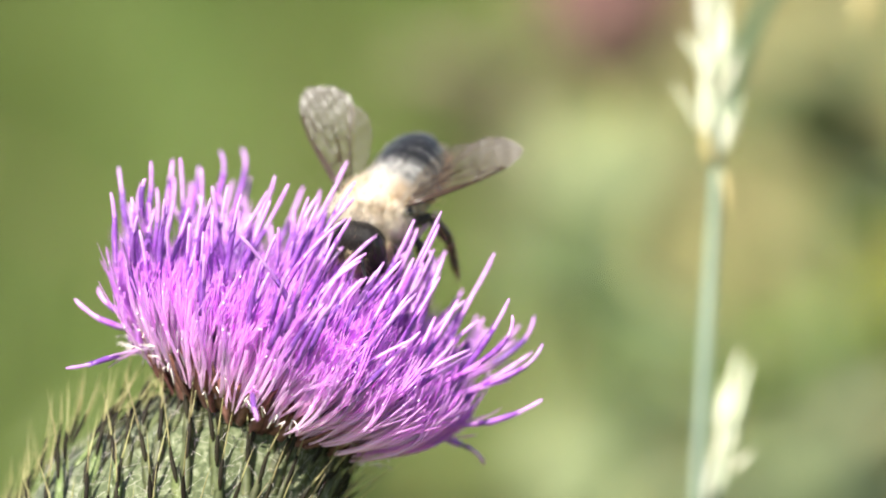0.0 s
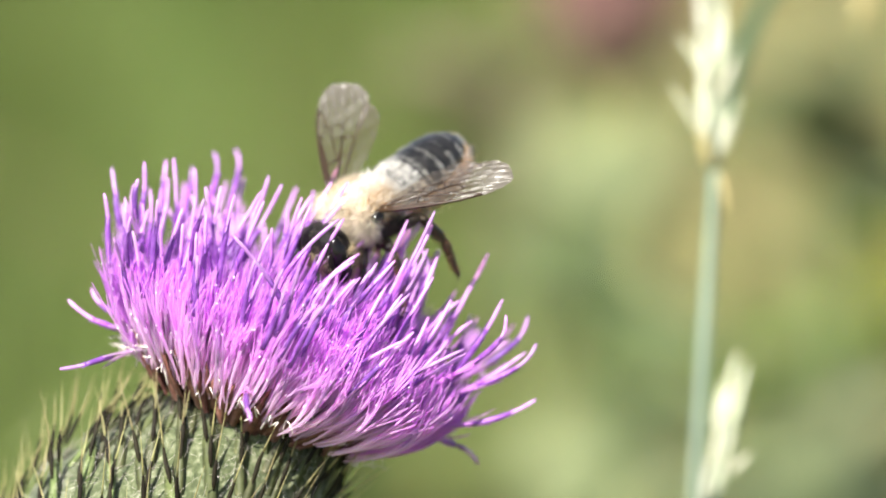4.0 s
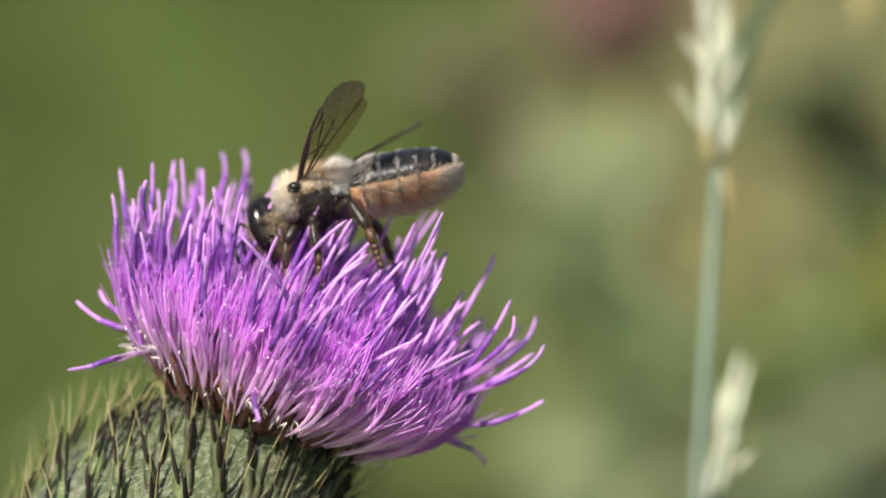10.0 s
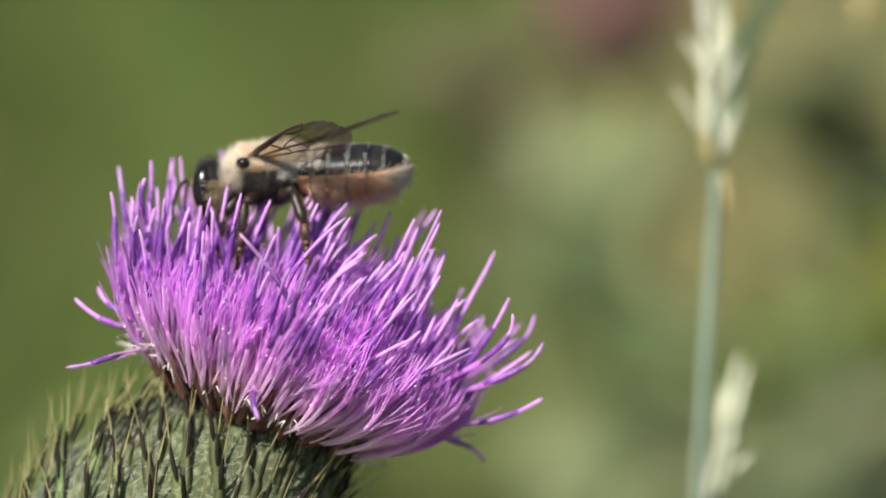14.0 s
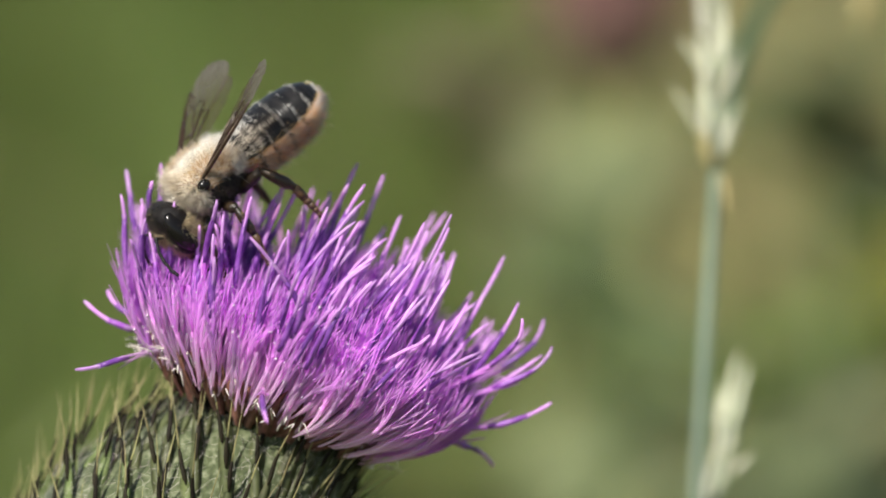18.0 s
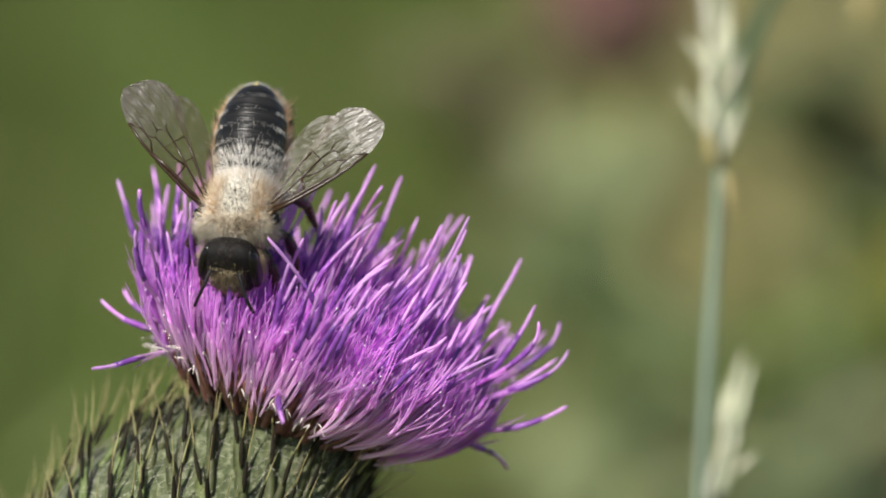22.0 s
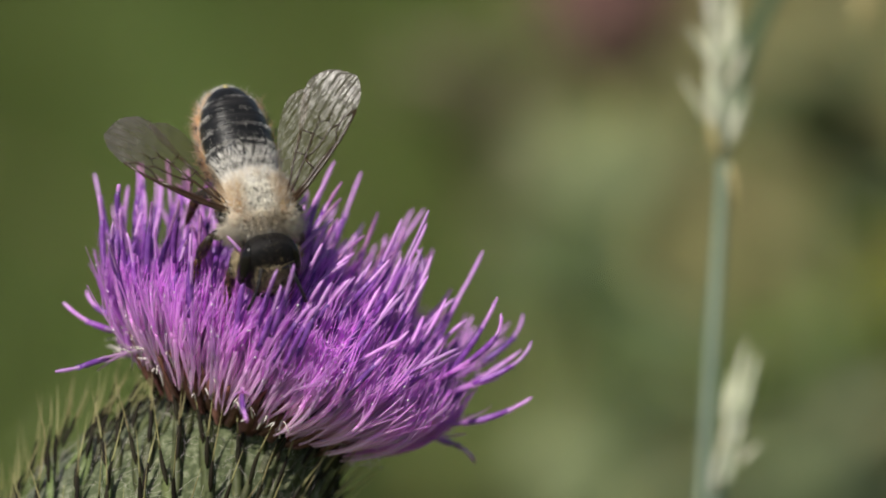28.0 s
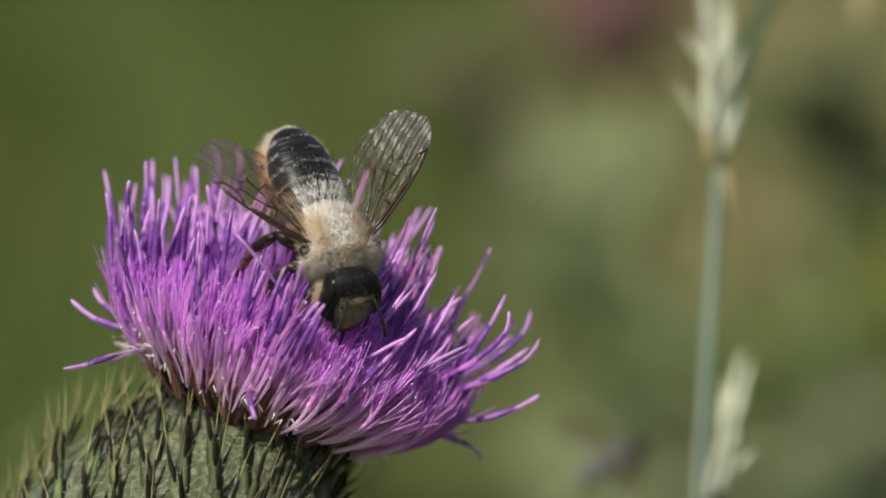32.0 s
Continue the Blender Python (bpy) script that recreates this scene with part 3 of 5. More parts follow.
def on_ball(c, r, n, length, lay, keep, rough=0.35):
    """Hairs on an ellipsoid: lay is the way in which they lean, keep(unit normal) picks the region."""
    out = []
    while len(out) < n:
        d = Vector((rng.gauss(0, 1), rng.gauss(0, 1), rng.gauss(0, 1))).normalized()
        if not keep(d):
            continue
        p = Vector(c) + Vector((d.x * r[0], d.y * r[1], d.z * r[2]))
        nr = Vector((d.x / r[0], d.y / r[1], d.z / r[2])).normalized()
        way = nr + Vector(lay) + Vector((rng.gauss(0, rough), rng.gauss(0, rough), rng.gauss(0, rough)))
        out.append((p, way.normalized() * length * rng.uniform(0.55, 1.15)))
    return out


thorax = part("thorax", scaled(Build().ball((0, 0, 0), (2.2, 2.0, 1.75), 28, 18)).mesh("thorax", M_CHITIN), bee)
h = on_ball((0, 0, 0), (2.2, 2.0, 1.75), 6500, 0.8, (-0.2, 0, 0.1), lambda d: d.z > (0.2 if d.x < 0.45 else -0.2) and not (d.z > 0.5 and abs(d.y) < 0.38 and -0.5 < d.x < 0.55), 0.6)
part("back_fur", fur(h, 0.018).mesh("back_fur", M_BUFF), thorax, None, "dense buff fur", "stuff")
h = on_ball((0, 0, 0), (2.2, 2.0, 1.75), 1900, 0.36, (-0.5, 0, 0), lambda d: d.z > 0.45 and abs(d.y) < 0.45 and abs(d.x) < 0.65, 0.5)
part("disc_fur", fur(h, 0.018).mesh("disc_fur", M_GREYFUR), thorax, None, "short pale fur on the middle of the back", "stuff")
h = on_ball((0.1, 0, 0), (2.15, 1.96, 1.70), 1800, 0.6, (0, 0, -0.3), lambda d: d.z < 0.25 and abs(d.y) > 0.2)
part("side_fur", fur(h, 0.020).mesh("side_fur", M_DARKFUR), thorax, None, "dark brown fur on the flanks", "stuff")
h = on_ball((0, 0, 0), (2.2, 2.0, 1.75), 1500, 1.0, (-0.5, 0, 0.1), lambda d: d.x < -0.45 and d.z > -0.1, 0.5)
part("rear_fur", fur(h, 0.018).mesh("rear_fur", M_WHITEFUR), thorax, None, "long whitish fur at the waist side", "stuff")
h = on_ball((0.2, 0, 0.02), (2.22, 2.04, 1.77), 1300, 0.72, (0, 0, 0), lambda d: abs(d.y) > 0.5 and d.z > 0.15 and d.x < 0.6, 0.55)
part("shoulder_fur", fur(h, 0.025).mesh("shoulder_fur", M_RUST), thorax, None, "rusty fur round the wing roots", "stuff")
for s in (1, -1):
    h = on_ball((1.25, 1.35 * s, 0.35), (0.5, 0.6, 0.8), 800, 0.95, (0.5, 0.4 * s, -0.1), lambda d: d.x > -0.3 and d.y * s > -0.3, 0.5)
    part("collar_tuft", fur(h, 0.018).mesh("collar_tuft", M_CREAMBUFF), thorax, None, "whitish tuft beside the neck", "stuff")
    part("tegula", scaled(Build().ball((0.90, 2.16 * s, 0.80), (0.44, 0.34, 0.34), 14, 9)).mesh("tegula", M_EYE), thorax, None, "shiny black wing cap")

h = on_ball((0, 0, 0), (2.2, 2.0, 1.75), 800, 0.95, (0.7, 0, 0.15), lambda d: d.x > 0.5 and d.z > -0.35, 0.5)
part("neck_ruff", fur(h, 0.022).mesh("neck_ruff", M_BUFF), thorax, None, "buff ruff behind the head", "stuff")

# head
HEAD_AT = Vector((2.1, 0, -0.35))
bl = Build()
bl.ball((0, 0, 0), (1, 1, 1), 32, 20)
bl.v = [Vector((1.3 + 1.2 * math.copysign(abs(p[0]) ** 0.85, p[0]), 1.9 * math.copysign(abs(p[1]) ** 0.72, p[1]), -0.4 + 2.05 * math.copysign(abs(p[2]) ** 0.75, p[2]))) for p in bl.v]
head = part("head", scaled(bl).mesh("head", M_HEAD), bee, Matrix.Translation(HEAD_AT * MM))
for s in (1, -1):
    e = Build().ball((0, 0, 0), (0.86, 0.54, 1.55), 22, 16)
    m = Matrix.Translation(mmv(1.5, 1.52 * s, -0.2)) @ pose(0, 0, 0, 7 * s, -6, 14 * s)
    part("eye", scaled(e).mesh("eye", M_EYE), head, m, "glossy black compound eye")
    a = Build()
    pts = [(2.3, 0.42 * s, -0.2), (2.65, 0.7 * s, 0.2), (2.9, 0.95 * s, 0.55), (3.15, 1.05 * s, 0.35), (3.5, 1.25 * s, -0.15), (3.75, 1.5 * s, -0.75), (3.85, 1.75 * s, -1.4), (3.8, 1.95 * s, -2.0)]
    fine, rad = [], []
    for i in range(7):
        for k in range(6):
            fine.append(Vector(pts[i]).lerp(Vector(pts[i + 1]), k / 6))
            rad.append(0.085 if i < 2 else (0.10, 0.12, 0.125, 0.10, 0.12, 0.125)[k])
    a.tube(fine, rad, 8)
    part("antenna", scaled(a).mesh("antenna", M_CHITIN), head, None, "jointed black antenna")
    j = Build()
    j.tube([(1.6, 0.8 * s, -1.9), (1.95, 0.7 * s, -2.4), (1.9, 0.25 * s, -2.8), (1.75, 0.05 * s, -2.95)], [0.28, 0.26, 0.18, 0.06], 8, 0.6)
    part("mandible", scaled(j).mesh("mandible", M_CHITIN), head)
h = on_ball((1.25, 0, -0.4), (1.24, 1.5, 2.0), 2000, 0.62, (0.2, 0, -0.3), lambda d: d.x > 0.0 and abs(d.y) < 0.66 and d.z < 0.38, 0.7)
hh = on_ball((1.25, 0, -0.35), (1.3, 1.7, 2.15), 550, 0.48, (0.3, 0, 0.2), lambda d: d.x > -0.3 and abs(d.y) < 0.75 and d.z > 0.0, 0.5)
pb = Build()
for q, d0 in (hh[:40] + h[:170]):
    pb.ball(q + d0 * 0.3, [rng.uniform(0.015, 0.032)] * 3, 5, 4)
part("pollen_dust", scaled(pb).mesh("pollen_dust", M_STRAW), head, None, "yellow pollen grains on the face", "stuff")
part("crown_fur", fur(hh, 0.011).mesh("crown_fur", M_DARKFUR), head, None, "short dark hair on the crown", "stuff")
part("face_fur", fur(h, 0.014).mesh("face_fur", M_FACE), head, None, "tawny fur on the face", "stuff")
h = on_ball((1.2, 0, -0.35), (1.2, 1.85, 1.98), 1700, 0.8, (-0.1, 0, -0.2), lambda d: d.x < 0.15 and d.z < 0.3 and abs(d.y) > 0.35)
part("nape_fur", fur(h, 0.015).mesh("nape_fur", M_FACE), head, None, "tawny fur behind the eyes", "stuff")
for y, x in ((0.38, 1.2), (-0.38, 1.2), (0, 1.55)):
    part("ocellus", scaled(Build().ball((x, y, 1.55), (0.13, 0.13, 0.12), 10, 7)).mesh("ocellus", M_EYE), head)
t = Build()
t.tube([(1.6, 0, -2.3), (1.8, 0, -3.1), (1.7, 0, -4.3)], [0.22, 0.16, 0.06], 8)
part("tongue", scaled(t).mesh("tongue", M_CHITIN), head)

HEAD_SIZE = 0.88
for ob in [head] + list(head.children):
    ob.data.transform(Matrix.Scale(HEAD_SIZE, 4))
    if ob is not head:
        m = ob.matrix_basis.copy()
        m.translation = m.translation * HEAD_SIZE
        ob.matrix_basis = m

# abdomen
TAIL_AT = Vector((-1.9, 0, 0.0))
RINGS = [(0.15, 0.90), (-0.2, 1.52), (-0.9, 1.88), (-2.0, 2.00), (-3.2, 1.98), (-4.3, 1.84), (-5.2, 1.52), (-5.9, 1.05), (-6.3, 0.50), (-6.5, 0.06)]


def girth(x):
    for (x0, r0), (x1, r1) in zip(RINGS, RINGS[1:]):
        if x1 <= x <= x0:
            s = (x0 - x) / (x0 - x1)
            return r0 + (r1 - r0) * s
    return RINGS[0][1] if x > 0 else RINGS[-1][1]


def zc(x):
    return 0.05 + 0.012 * x * x


bl = Build()
bl.loft([(x, r * 0.97, r * 0.76, r * 0.74, zc(x)) for x, r in RINGS], 28)
abdomen = part("abdomen", scaled(bl).mesh("abdomen", M_STERNITE), bee, Matrix.Translation(TAIL_AT * MM))
EDGES = [0.05, -0.95, -2.05, -3.15, -4.2, -5.2, -6.35]
for i in range(6):
    x0, x1 = EDGES[i], EDGES[i + 1]
    bl = Build()
    n, arc = 6, 20
    rings = []
    for j in range(n + 1):
        s = j / n
        x = x0 + 0.08 + (x1 - x0 - 0.16) * s
        lift = 1.0 + 0.012 + 0.03 * s - (0.035 if j == n else 0)
        rings.append((x, lift))
    for x, lift in rings:
        r = girth(x)
        for k in range(arc + 1):
            g = radians(-2) + radians(184) * k / arc
            bl.v.append(Vector((x, r * lift * math.cos(g), zc(x) + r * 0.80 * lift * math.sin(g))))
    for j in range(n):
        for k in range(arc):
            a, c = j * (arc + 1), (j + 1) * (arc + 1)
            bl.f.append((a + k, c + k, c + k + 1, a + k + 1))
    part("tergite", scaled(bl).mesh("tergite", M_TERGITE), abdomen)
    # pale hair fringe on the rear edge, thick at the sides
    hs = []
    count = [1000, 560, 460, 380, 320, 200][i]
    for _ in range(count):
        g = radians(-8) + radians(196) * rng.random()
        if abs(g - math.pi / 2) < 0.85 and rng.random() < (0.3, 0.6, 0.8, 0.85, 0.8, 0.3)[i]:
            continue
        x = x1 + rng.uniform(0.05, 0.28)
        r = girth(x) * 1.02
        p = Vector((x, r * math.cos(g), zc(x) + r * 0.82 * math.sin(g)))
        hs.append((p, Vector((-0.15, 0.06 * math.cos(g) + rng.gauss(0, 0.04), 0.05 * math.sin(g) + rng.gauss(0, 0.04))) * rng.uniform(0.8, 1.4)))
    part("hair_band", fur(hs, 0.008).mesh("hair_band", M_WHITEFUR), abdomen, None, "thin white hair fringe", "stuff")
hs = []
for _ in range(1100):
    x = rng.uniform(-1.5, 0.0)
    g = radians(5) + radians(170) * rng.random()
    if x > -0.45 and abs(math.cos(g)) < 0.55:
        continue
    r = girth(x) * 1.02
    hs.append((Vector((x, r * math.cos(g), zc(x) + 0.80 * r * math.sin(g))), Vector((-0.26, 0.28 * math.cos(g), 0.26 * math.sin(g))) * rng.uniform(0.6, 1.3)))
part("base_fur", fur(hs, 0.012).mesh("base_fur", M_WHITEFUR), abdomen, None, "pale fur at the waist", "stuff")
hs = []
for _ in range(130):
    x = -1.2 - 2.2 * rng.random() ** 1.5
    g = radians(15) + radians(150) * rng.random()
    r = girth(x) * 1.03
    hs.append((Vector((x, r * math.cos(g), zc(x) + 0.82 * r * math.sin(g))), Vector((-0.28, rng.gauss(0, 0.05), 0.06 * math.sin(g))) * rng.uniform(0.5, 1.3)))
part("back_down", fur(hs, 0.006).mesh("back_down", M_GREYFUR), abdomen, None, "sparse pale down lying on the back", "stuff")
hs = []
for k, x0 in enumerate((-0.9, -1.9, -3.0, -4.1)):
    for _ in range(90):
        g = rng.choice((radians(196), radians(344))) + rng.gauss(0, 0.28)
        x = x0 + rng.gauss(0, 0.06)
        r = girth(x) * 1.12
        hs.append((Vector((x, r * math.cos(g), zc(x) + 0.80 * r * math.sin(g))), Vector((-0.3, 0.3 * math.cos(g), 0.45 * math.sin(g) + rng.gauss(0, 0.1))) * rng.uniform(0.6, 1.1)))
part("dark_bristles", fur(hs, 0.016).mesh("dark_bristles", M_DARKFUR), abdomen, None, "dark bristles along the flank seams", "stuff")
hs, hw = [], []
for _ in range(9000):
    x = rng.uniform(-6.1, -0.7)
    g = radians(186) + radians(168) * rng.random()
    r = girth(x) * 0.98
    p = Vector((x, r * math.cos(g), zc(x) + 0.74 * r * math.sin(g)))
    side = abs(math.cos(g))
    d = Vector((-0.6, 0.45 * math.cos(g), 0.52 * math.sin(g))) + Vector((rng.gauss(0, 0.26), rng.gauss(0, 0.22), rng.gauss(0, 0.26)))
    # pale tail hairs; the extra pale ones mid-belly partly paint in sunlight
    pale = x < -5.3 or rng.random() < (0.7 if side < 0.6 else 0.3)
    (hw if pale else hs).append((p, d * rng.uniform(0.6, 1.15) * (0.7 if x < -5.3 else 1)))
part("belly_brush", fur(hs, 0.022).mesh("belly_brush", M_SCOPA), abdomen, None, "orange pollen brush under the belly", "stuff")
part("brush_fringe", fur(hw, 0.020).mesh("brush_fringe", M_CREAM), abdomen, None, "whitish fringe of the belly brush, partly painted sunlight", "stuff")
hs = []
for _ in range(1300):
    x = rng.uniform(-6.2, -0.5)
    g = rng.choice((radians(-10), radians(190))) + rng.gauss(0, 0.16)
    r = girth(x) * 1.0
    hs.append((Vector((x, r * math.cos(g), zc(x) + 0.80 * r * math.sin(g))), Vector((-0.24, 0.12 * math.cos(g) + rng.gauss(0, 0.05), rng.gauss(0.05, 0.08))) * rng.uniform(0.7, 1.2)))
part("flank_fringe", fur(hs, 0.014).mesh("flank_fringe", M_GOLD), abdomen, None, "golden fringe along the flanks", "stuff")
tp = Build()
tp.tube([(-5.75, 0, 1.22), (-6.1, 0, 1.10), (-6.45, 0, 0.92)], [0.16, 0.17, 0.06], 10, 0.6)
hs = []
for _ in range(500):
    g = radians(175) + radians(190) * rng.random()
    q = math.sqrt(rng.random())
    x = -6.45 + 0.35 * q
    r = girth(x) * q
    hs.append((Vector((x, r * math.cos(g), zc(x) + 0.78 * r * math.sin(g))), Vector((-0.34, 0.3 * q * math.cos(g) + rng.gauss(0, 0.08), 0.3 * q * math.sin(g) + rng.gauss(0, 0.08))) * rng.uniform(0.6, 1.3)))
part("tail_fur", fur(hs, 0.018).mesh("tail_fur", M_CREAM), abdomen, None, "whitish tuft round the tail end", "stuff")
part("tail_tip", scaled(tp).mesh("tail_tip", M_STRAW), abdomen, None, "yellow pollen-dusted tail tip")


# wings: x along the span, trailing edge on the side of `s`
def wing_meshes(s):
    lead = [(0, 0.25), (1.5, 0.42), (3.5, 0.52), (5.5, 0.50), (7.0, 0.30), (7.9, -0.15), (8.3, -0.75)]
    trail = [(0, -0.15), (1.2, -0.65), (2.6, -1.25), (4.0, -1.85), (5.2, -2.5), (6.2, -2.9), (7.2, -2.75), (8.0, -1.95), (8.3, -0.75)]

    def sheet(ld, tl, n, span, mat, name, wav):
        bl = Build()

        def at(line, x):
            xs, ys = [q[0] for q in line], [q[1] for q in line]
            h = 0.45 * min(1.0, max(0.0, (xs[-1] - x)) / 0.8)
            return sum(float(np.interp(x + h * k / 3, xs, ys)) for k in range(-3, 4)) / 7
        cols = 57
        for i in range(n + 1):
            x = span * (1 - (1 - i / n) ** 1.4)
            y0, y1 = at(ld, x), at(tl, x)
            for k in range(cols):
                y = y0 + (y1 - y0) * k / (cols - 1)
                z = wav * (0.40 * math.sin(y * 13 + 0.9 * math.sin(x * 1.3)) + 0.30 * math.sin(y * 25 + x * 0.8 + 1.1 * math.sin(x * 2.1)) + 0.35 * math.sin(x * 1.5 + y * 1.2) + 0.22 * math.sin(x * 6 + y * 3) + 0.12 * math.sin(x * 11 - y * 5)) * min(1, x / 2)
                bl.v.append(Vector((x, y if s < 0 else -y, z)))
        for i in range(n):
            for k in range(cols - 1):
                a = i * cols + k
                bl.f.append((a, a + 1, a + cols + 1, a + cols))
        return scaled(bl).mesh(name, mat)

    fore = sheet(lead, trail, 34, 8.3, M_WING, "wing", 0.072)
    hlead = [(0.3, -0.1), (1.2, -0.5), (2.6, -1.05), (4.0, -1.55), (5.2, -2.0), (6.2, -2.55)]
    htrail = [(0.3, -0.4), (1.2, -1.4), (2.4, -2.3), (3.6, -2.95), (4.8, -3.3), (5.7, -3.2), (6.2, -2.65)]
    hind = sheet([(x - 0.3, y) for x, y in hlead], [(x - 0.3, y) for x, y in htrail], 26, 5.9, M_WING, "hindwing", 0.06)
    vb = Build()

    def vein(pts, r0, r1):
        ps = [Vector((x, (y if s < 0 else -y), 0.02)) for x, y in pts]
        r0, r1 = r0 * 1.4, r1 * 1.8
        vb.tube(ps, [r0 + (r1 - r0) * i / (len(ps) - 1) for i in range(len(ps))], 5)
    vein([(0, 0.22), (1.5, 0.42), (3.5, 0.52), (5.2, 0.50), (6.6, 0.34)], 0.10, 0.035)
    vein([(0, 0.05), (1.5, 0.22), (3.2, 0.30), (4.4, 0.46)], 0.07, 0.05)
    vein([(0, -0.05), (1.4, -0.30), (2.9, -0.62), (4.2, -0.95)], 0.05, 0.035)
    vein([(0, -0.12), (1.3, -0.62), (2.7, -1.2), (3.9, -1.6)], 0.045, 0.02)
    vein([(4.4, 0.46), (5.0, 0.05), (5.9, -0.05), (6.6, 0.34)], 0.035, 0.03)
    vein([(2.5, 0.26), (2.7, -0.55)], 0.04, 0.035)
    vein([(2.7, -0.55), (3.4, -0.35), (4.2, -0.30), (5.0, -0.30), (5.4, 0.0)], 0.035, 0.025)
    vein([(4.2, -0.30), (4.15, -0.95), (4.9, -1.05), (5.3, -0.65), (5.0, -0.30)], 0.03, 0.022)
    vein([(4.15, -0.95), (4.0, -1.6)], 0.03, 0.02)
    vein([(4.9, -1.05), (5.5, -1.45)], 0.025, 0.012)
    vein([(2.9, -0.62), (2.75, -1.2)], 0.03, 0.02)
    vein([(5.3, -0.65), (6.2, -0.85)], 0.02, 0.010)
    veins = scaled(vb).mesh("vein_net", M_VEIN)
    return fore, hind, veins


WINGS = {}
for s in (1, -1):
    fore, hind, veins = wing_meshes(s)
    w = part("wing", fore, bee, None, "clear brownish veined wing")
    part("hindwing", hind, w, Matrix.Translation(mmv(0.3, 0, -0.06)))
    part("vein_net", veins, w, None, "dark brown wing veins")
    WINGS[s] = w

# legs
LEGS = []
PLAN = [((1.4, 0.9, -1.2), (2.2, 1.8, -1.9), (2.6, 2.0, -3.4), (2.9, 2.1, -5.2), 0.36, 0.31),
        ((0.3, 1.1, -1.4), (0.5, 2.6, -1.3), (0.6, 3.0, -3.1), (1.0, 3.1, -5.2), 0.38, 0.34),
        ((-1.0, 1.0, -1.4), (-2.1, 2.4, -0.9), (-2.9, 2.9, -2.9), (-3.1, 3.0, -5.3), 0.42, 0.42)]
for s in (1, -1):
    for k, (c, f, t, e, rf, rt) in enumerate(PLAN):
        c, f, t, e = [Vector((p[0], p[1] * s, p[2])) for p in (c, f, t, e)]
        f, t, e = f - c, t - c, e - c
        bl = Build().tube([Vector((0, 0, 0)), f * 0.3 + Vector((0, 0, 0.1)), f * 0.75, f], [rf * 0.8, rf, rf * 0.9, rf * 0.55], 10)
        leg = part("leg", scaled(bl).mesh("leg", M_LEG), bee, Matrix.Translation(c * MM), "dark jointed leg with amber foot")
        bl = Build().tube([f, f.lerp(t, 0.3), f.lerp(t, 0.75), t], [rt * 0.6, rt * 0.9, rt * 1.05, rt * 0.6], 10, 0.8)
        part("tibia", scaled(bl).mesh("tibia", M_LEG), leg)
        bl = Build()
        for j in range(5):
            p, q = t.lerp(e, j / 5 * (1.0 if j else 0)), t.lerp(e, (j + 1) / 5)
            p = t.lerp(e, [0, 0.4, 0.55, 0.7, 0.85][j])
            q = t.lerp(e, [0.4, 0.55, 0.7, 0.85, 1.0][j])
            bl.tube([p, p.lerp(q, 0.5), q], [rt * (0.62 - 0.06 * j), rt * (0.7 - 0.08 * j), rt * (0.55 - 0.06 * j)], 8)
        bl.tube([e, e + Vector((0.22, 0.1 * s, -0.1)), e + Vector((0.3, 0.1 * s, -0.3))], [0.06, 0.05, 0.01], 5)
        part("tarsus", scaled(bl).mesh("tarsus", M_FOOT), leg, None, "amber hairy foot")
        hs = []
        for _ in range(420):
            if rng.random() < 0.55:
                p, d0 = f.lerp(t, rng.uniform(0.1, 1)), (t - f).normalized()
                rr = rt * 0.8
            else:
                p, d0 = t.lerp(e, rng.uniform(0, 0.8)), (e - t).normalized()
                rr = rt * 0.5
            o = Vector((rng.gauss(0, 1), rng.gauss(0, 1), rng.gauss(0, 1))).cross(d0).normalized()
            hs.append((p + o * rr, (o * 0.22 + d0 * 0.25) * rng.uniform(0.7, 1.3)))
        part("leg_fur", fur(hs[:230], 0.008).mesh("leg_fur", M_RUST), leg, None, "short rusty leg hair", "stuff")
        LEGS.append((leg, c * MM, s, k))

# ---- the grass stalk beside the thistle ----
rng = random.Random(5)


def ground_under(p):
    return Vector((p.x, p.y, 0.0))


def spikelet_mesh(L, w, mat):
    bl = Build()
    pts = [mmv(0, 0, 0), mmv(0.15, 0, L * 0.25), mmv(0.2, 0, L * 0.6), mmv(0.1, 0, L)]
    bl.tube(pts, [w * 0.35 * MM, w * MM, w * 0.75 * MM, 0.05 * MM], 8, 0.7)
    return bl.mesh("spikelet", mat)


SPK = [spikelet_mesh(4.2, 0.62, M_SPIKELET), spikelet_mesh(3.4, 0.5, M_SPIKELET), spikelet_mesh(3.6, 0.45, M_STRAW)]


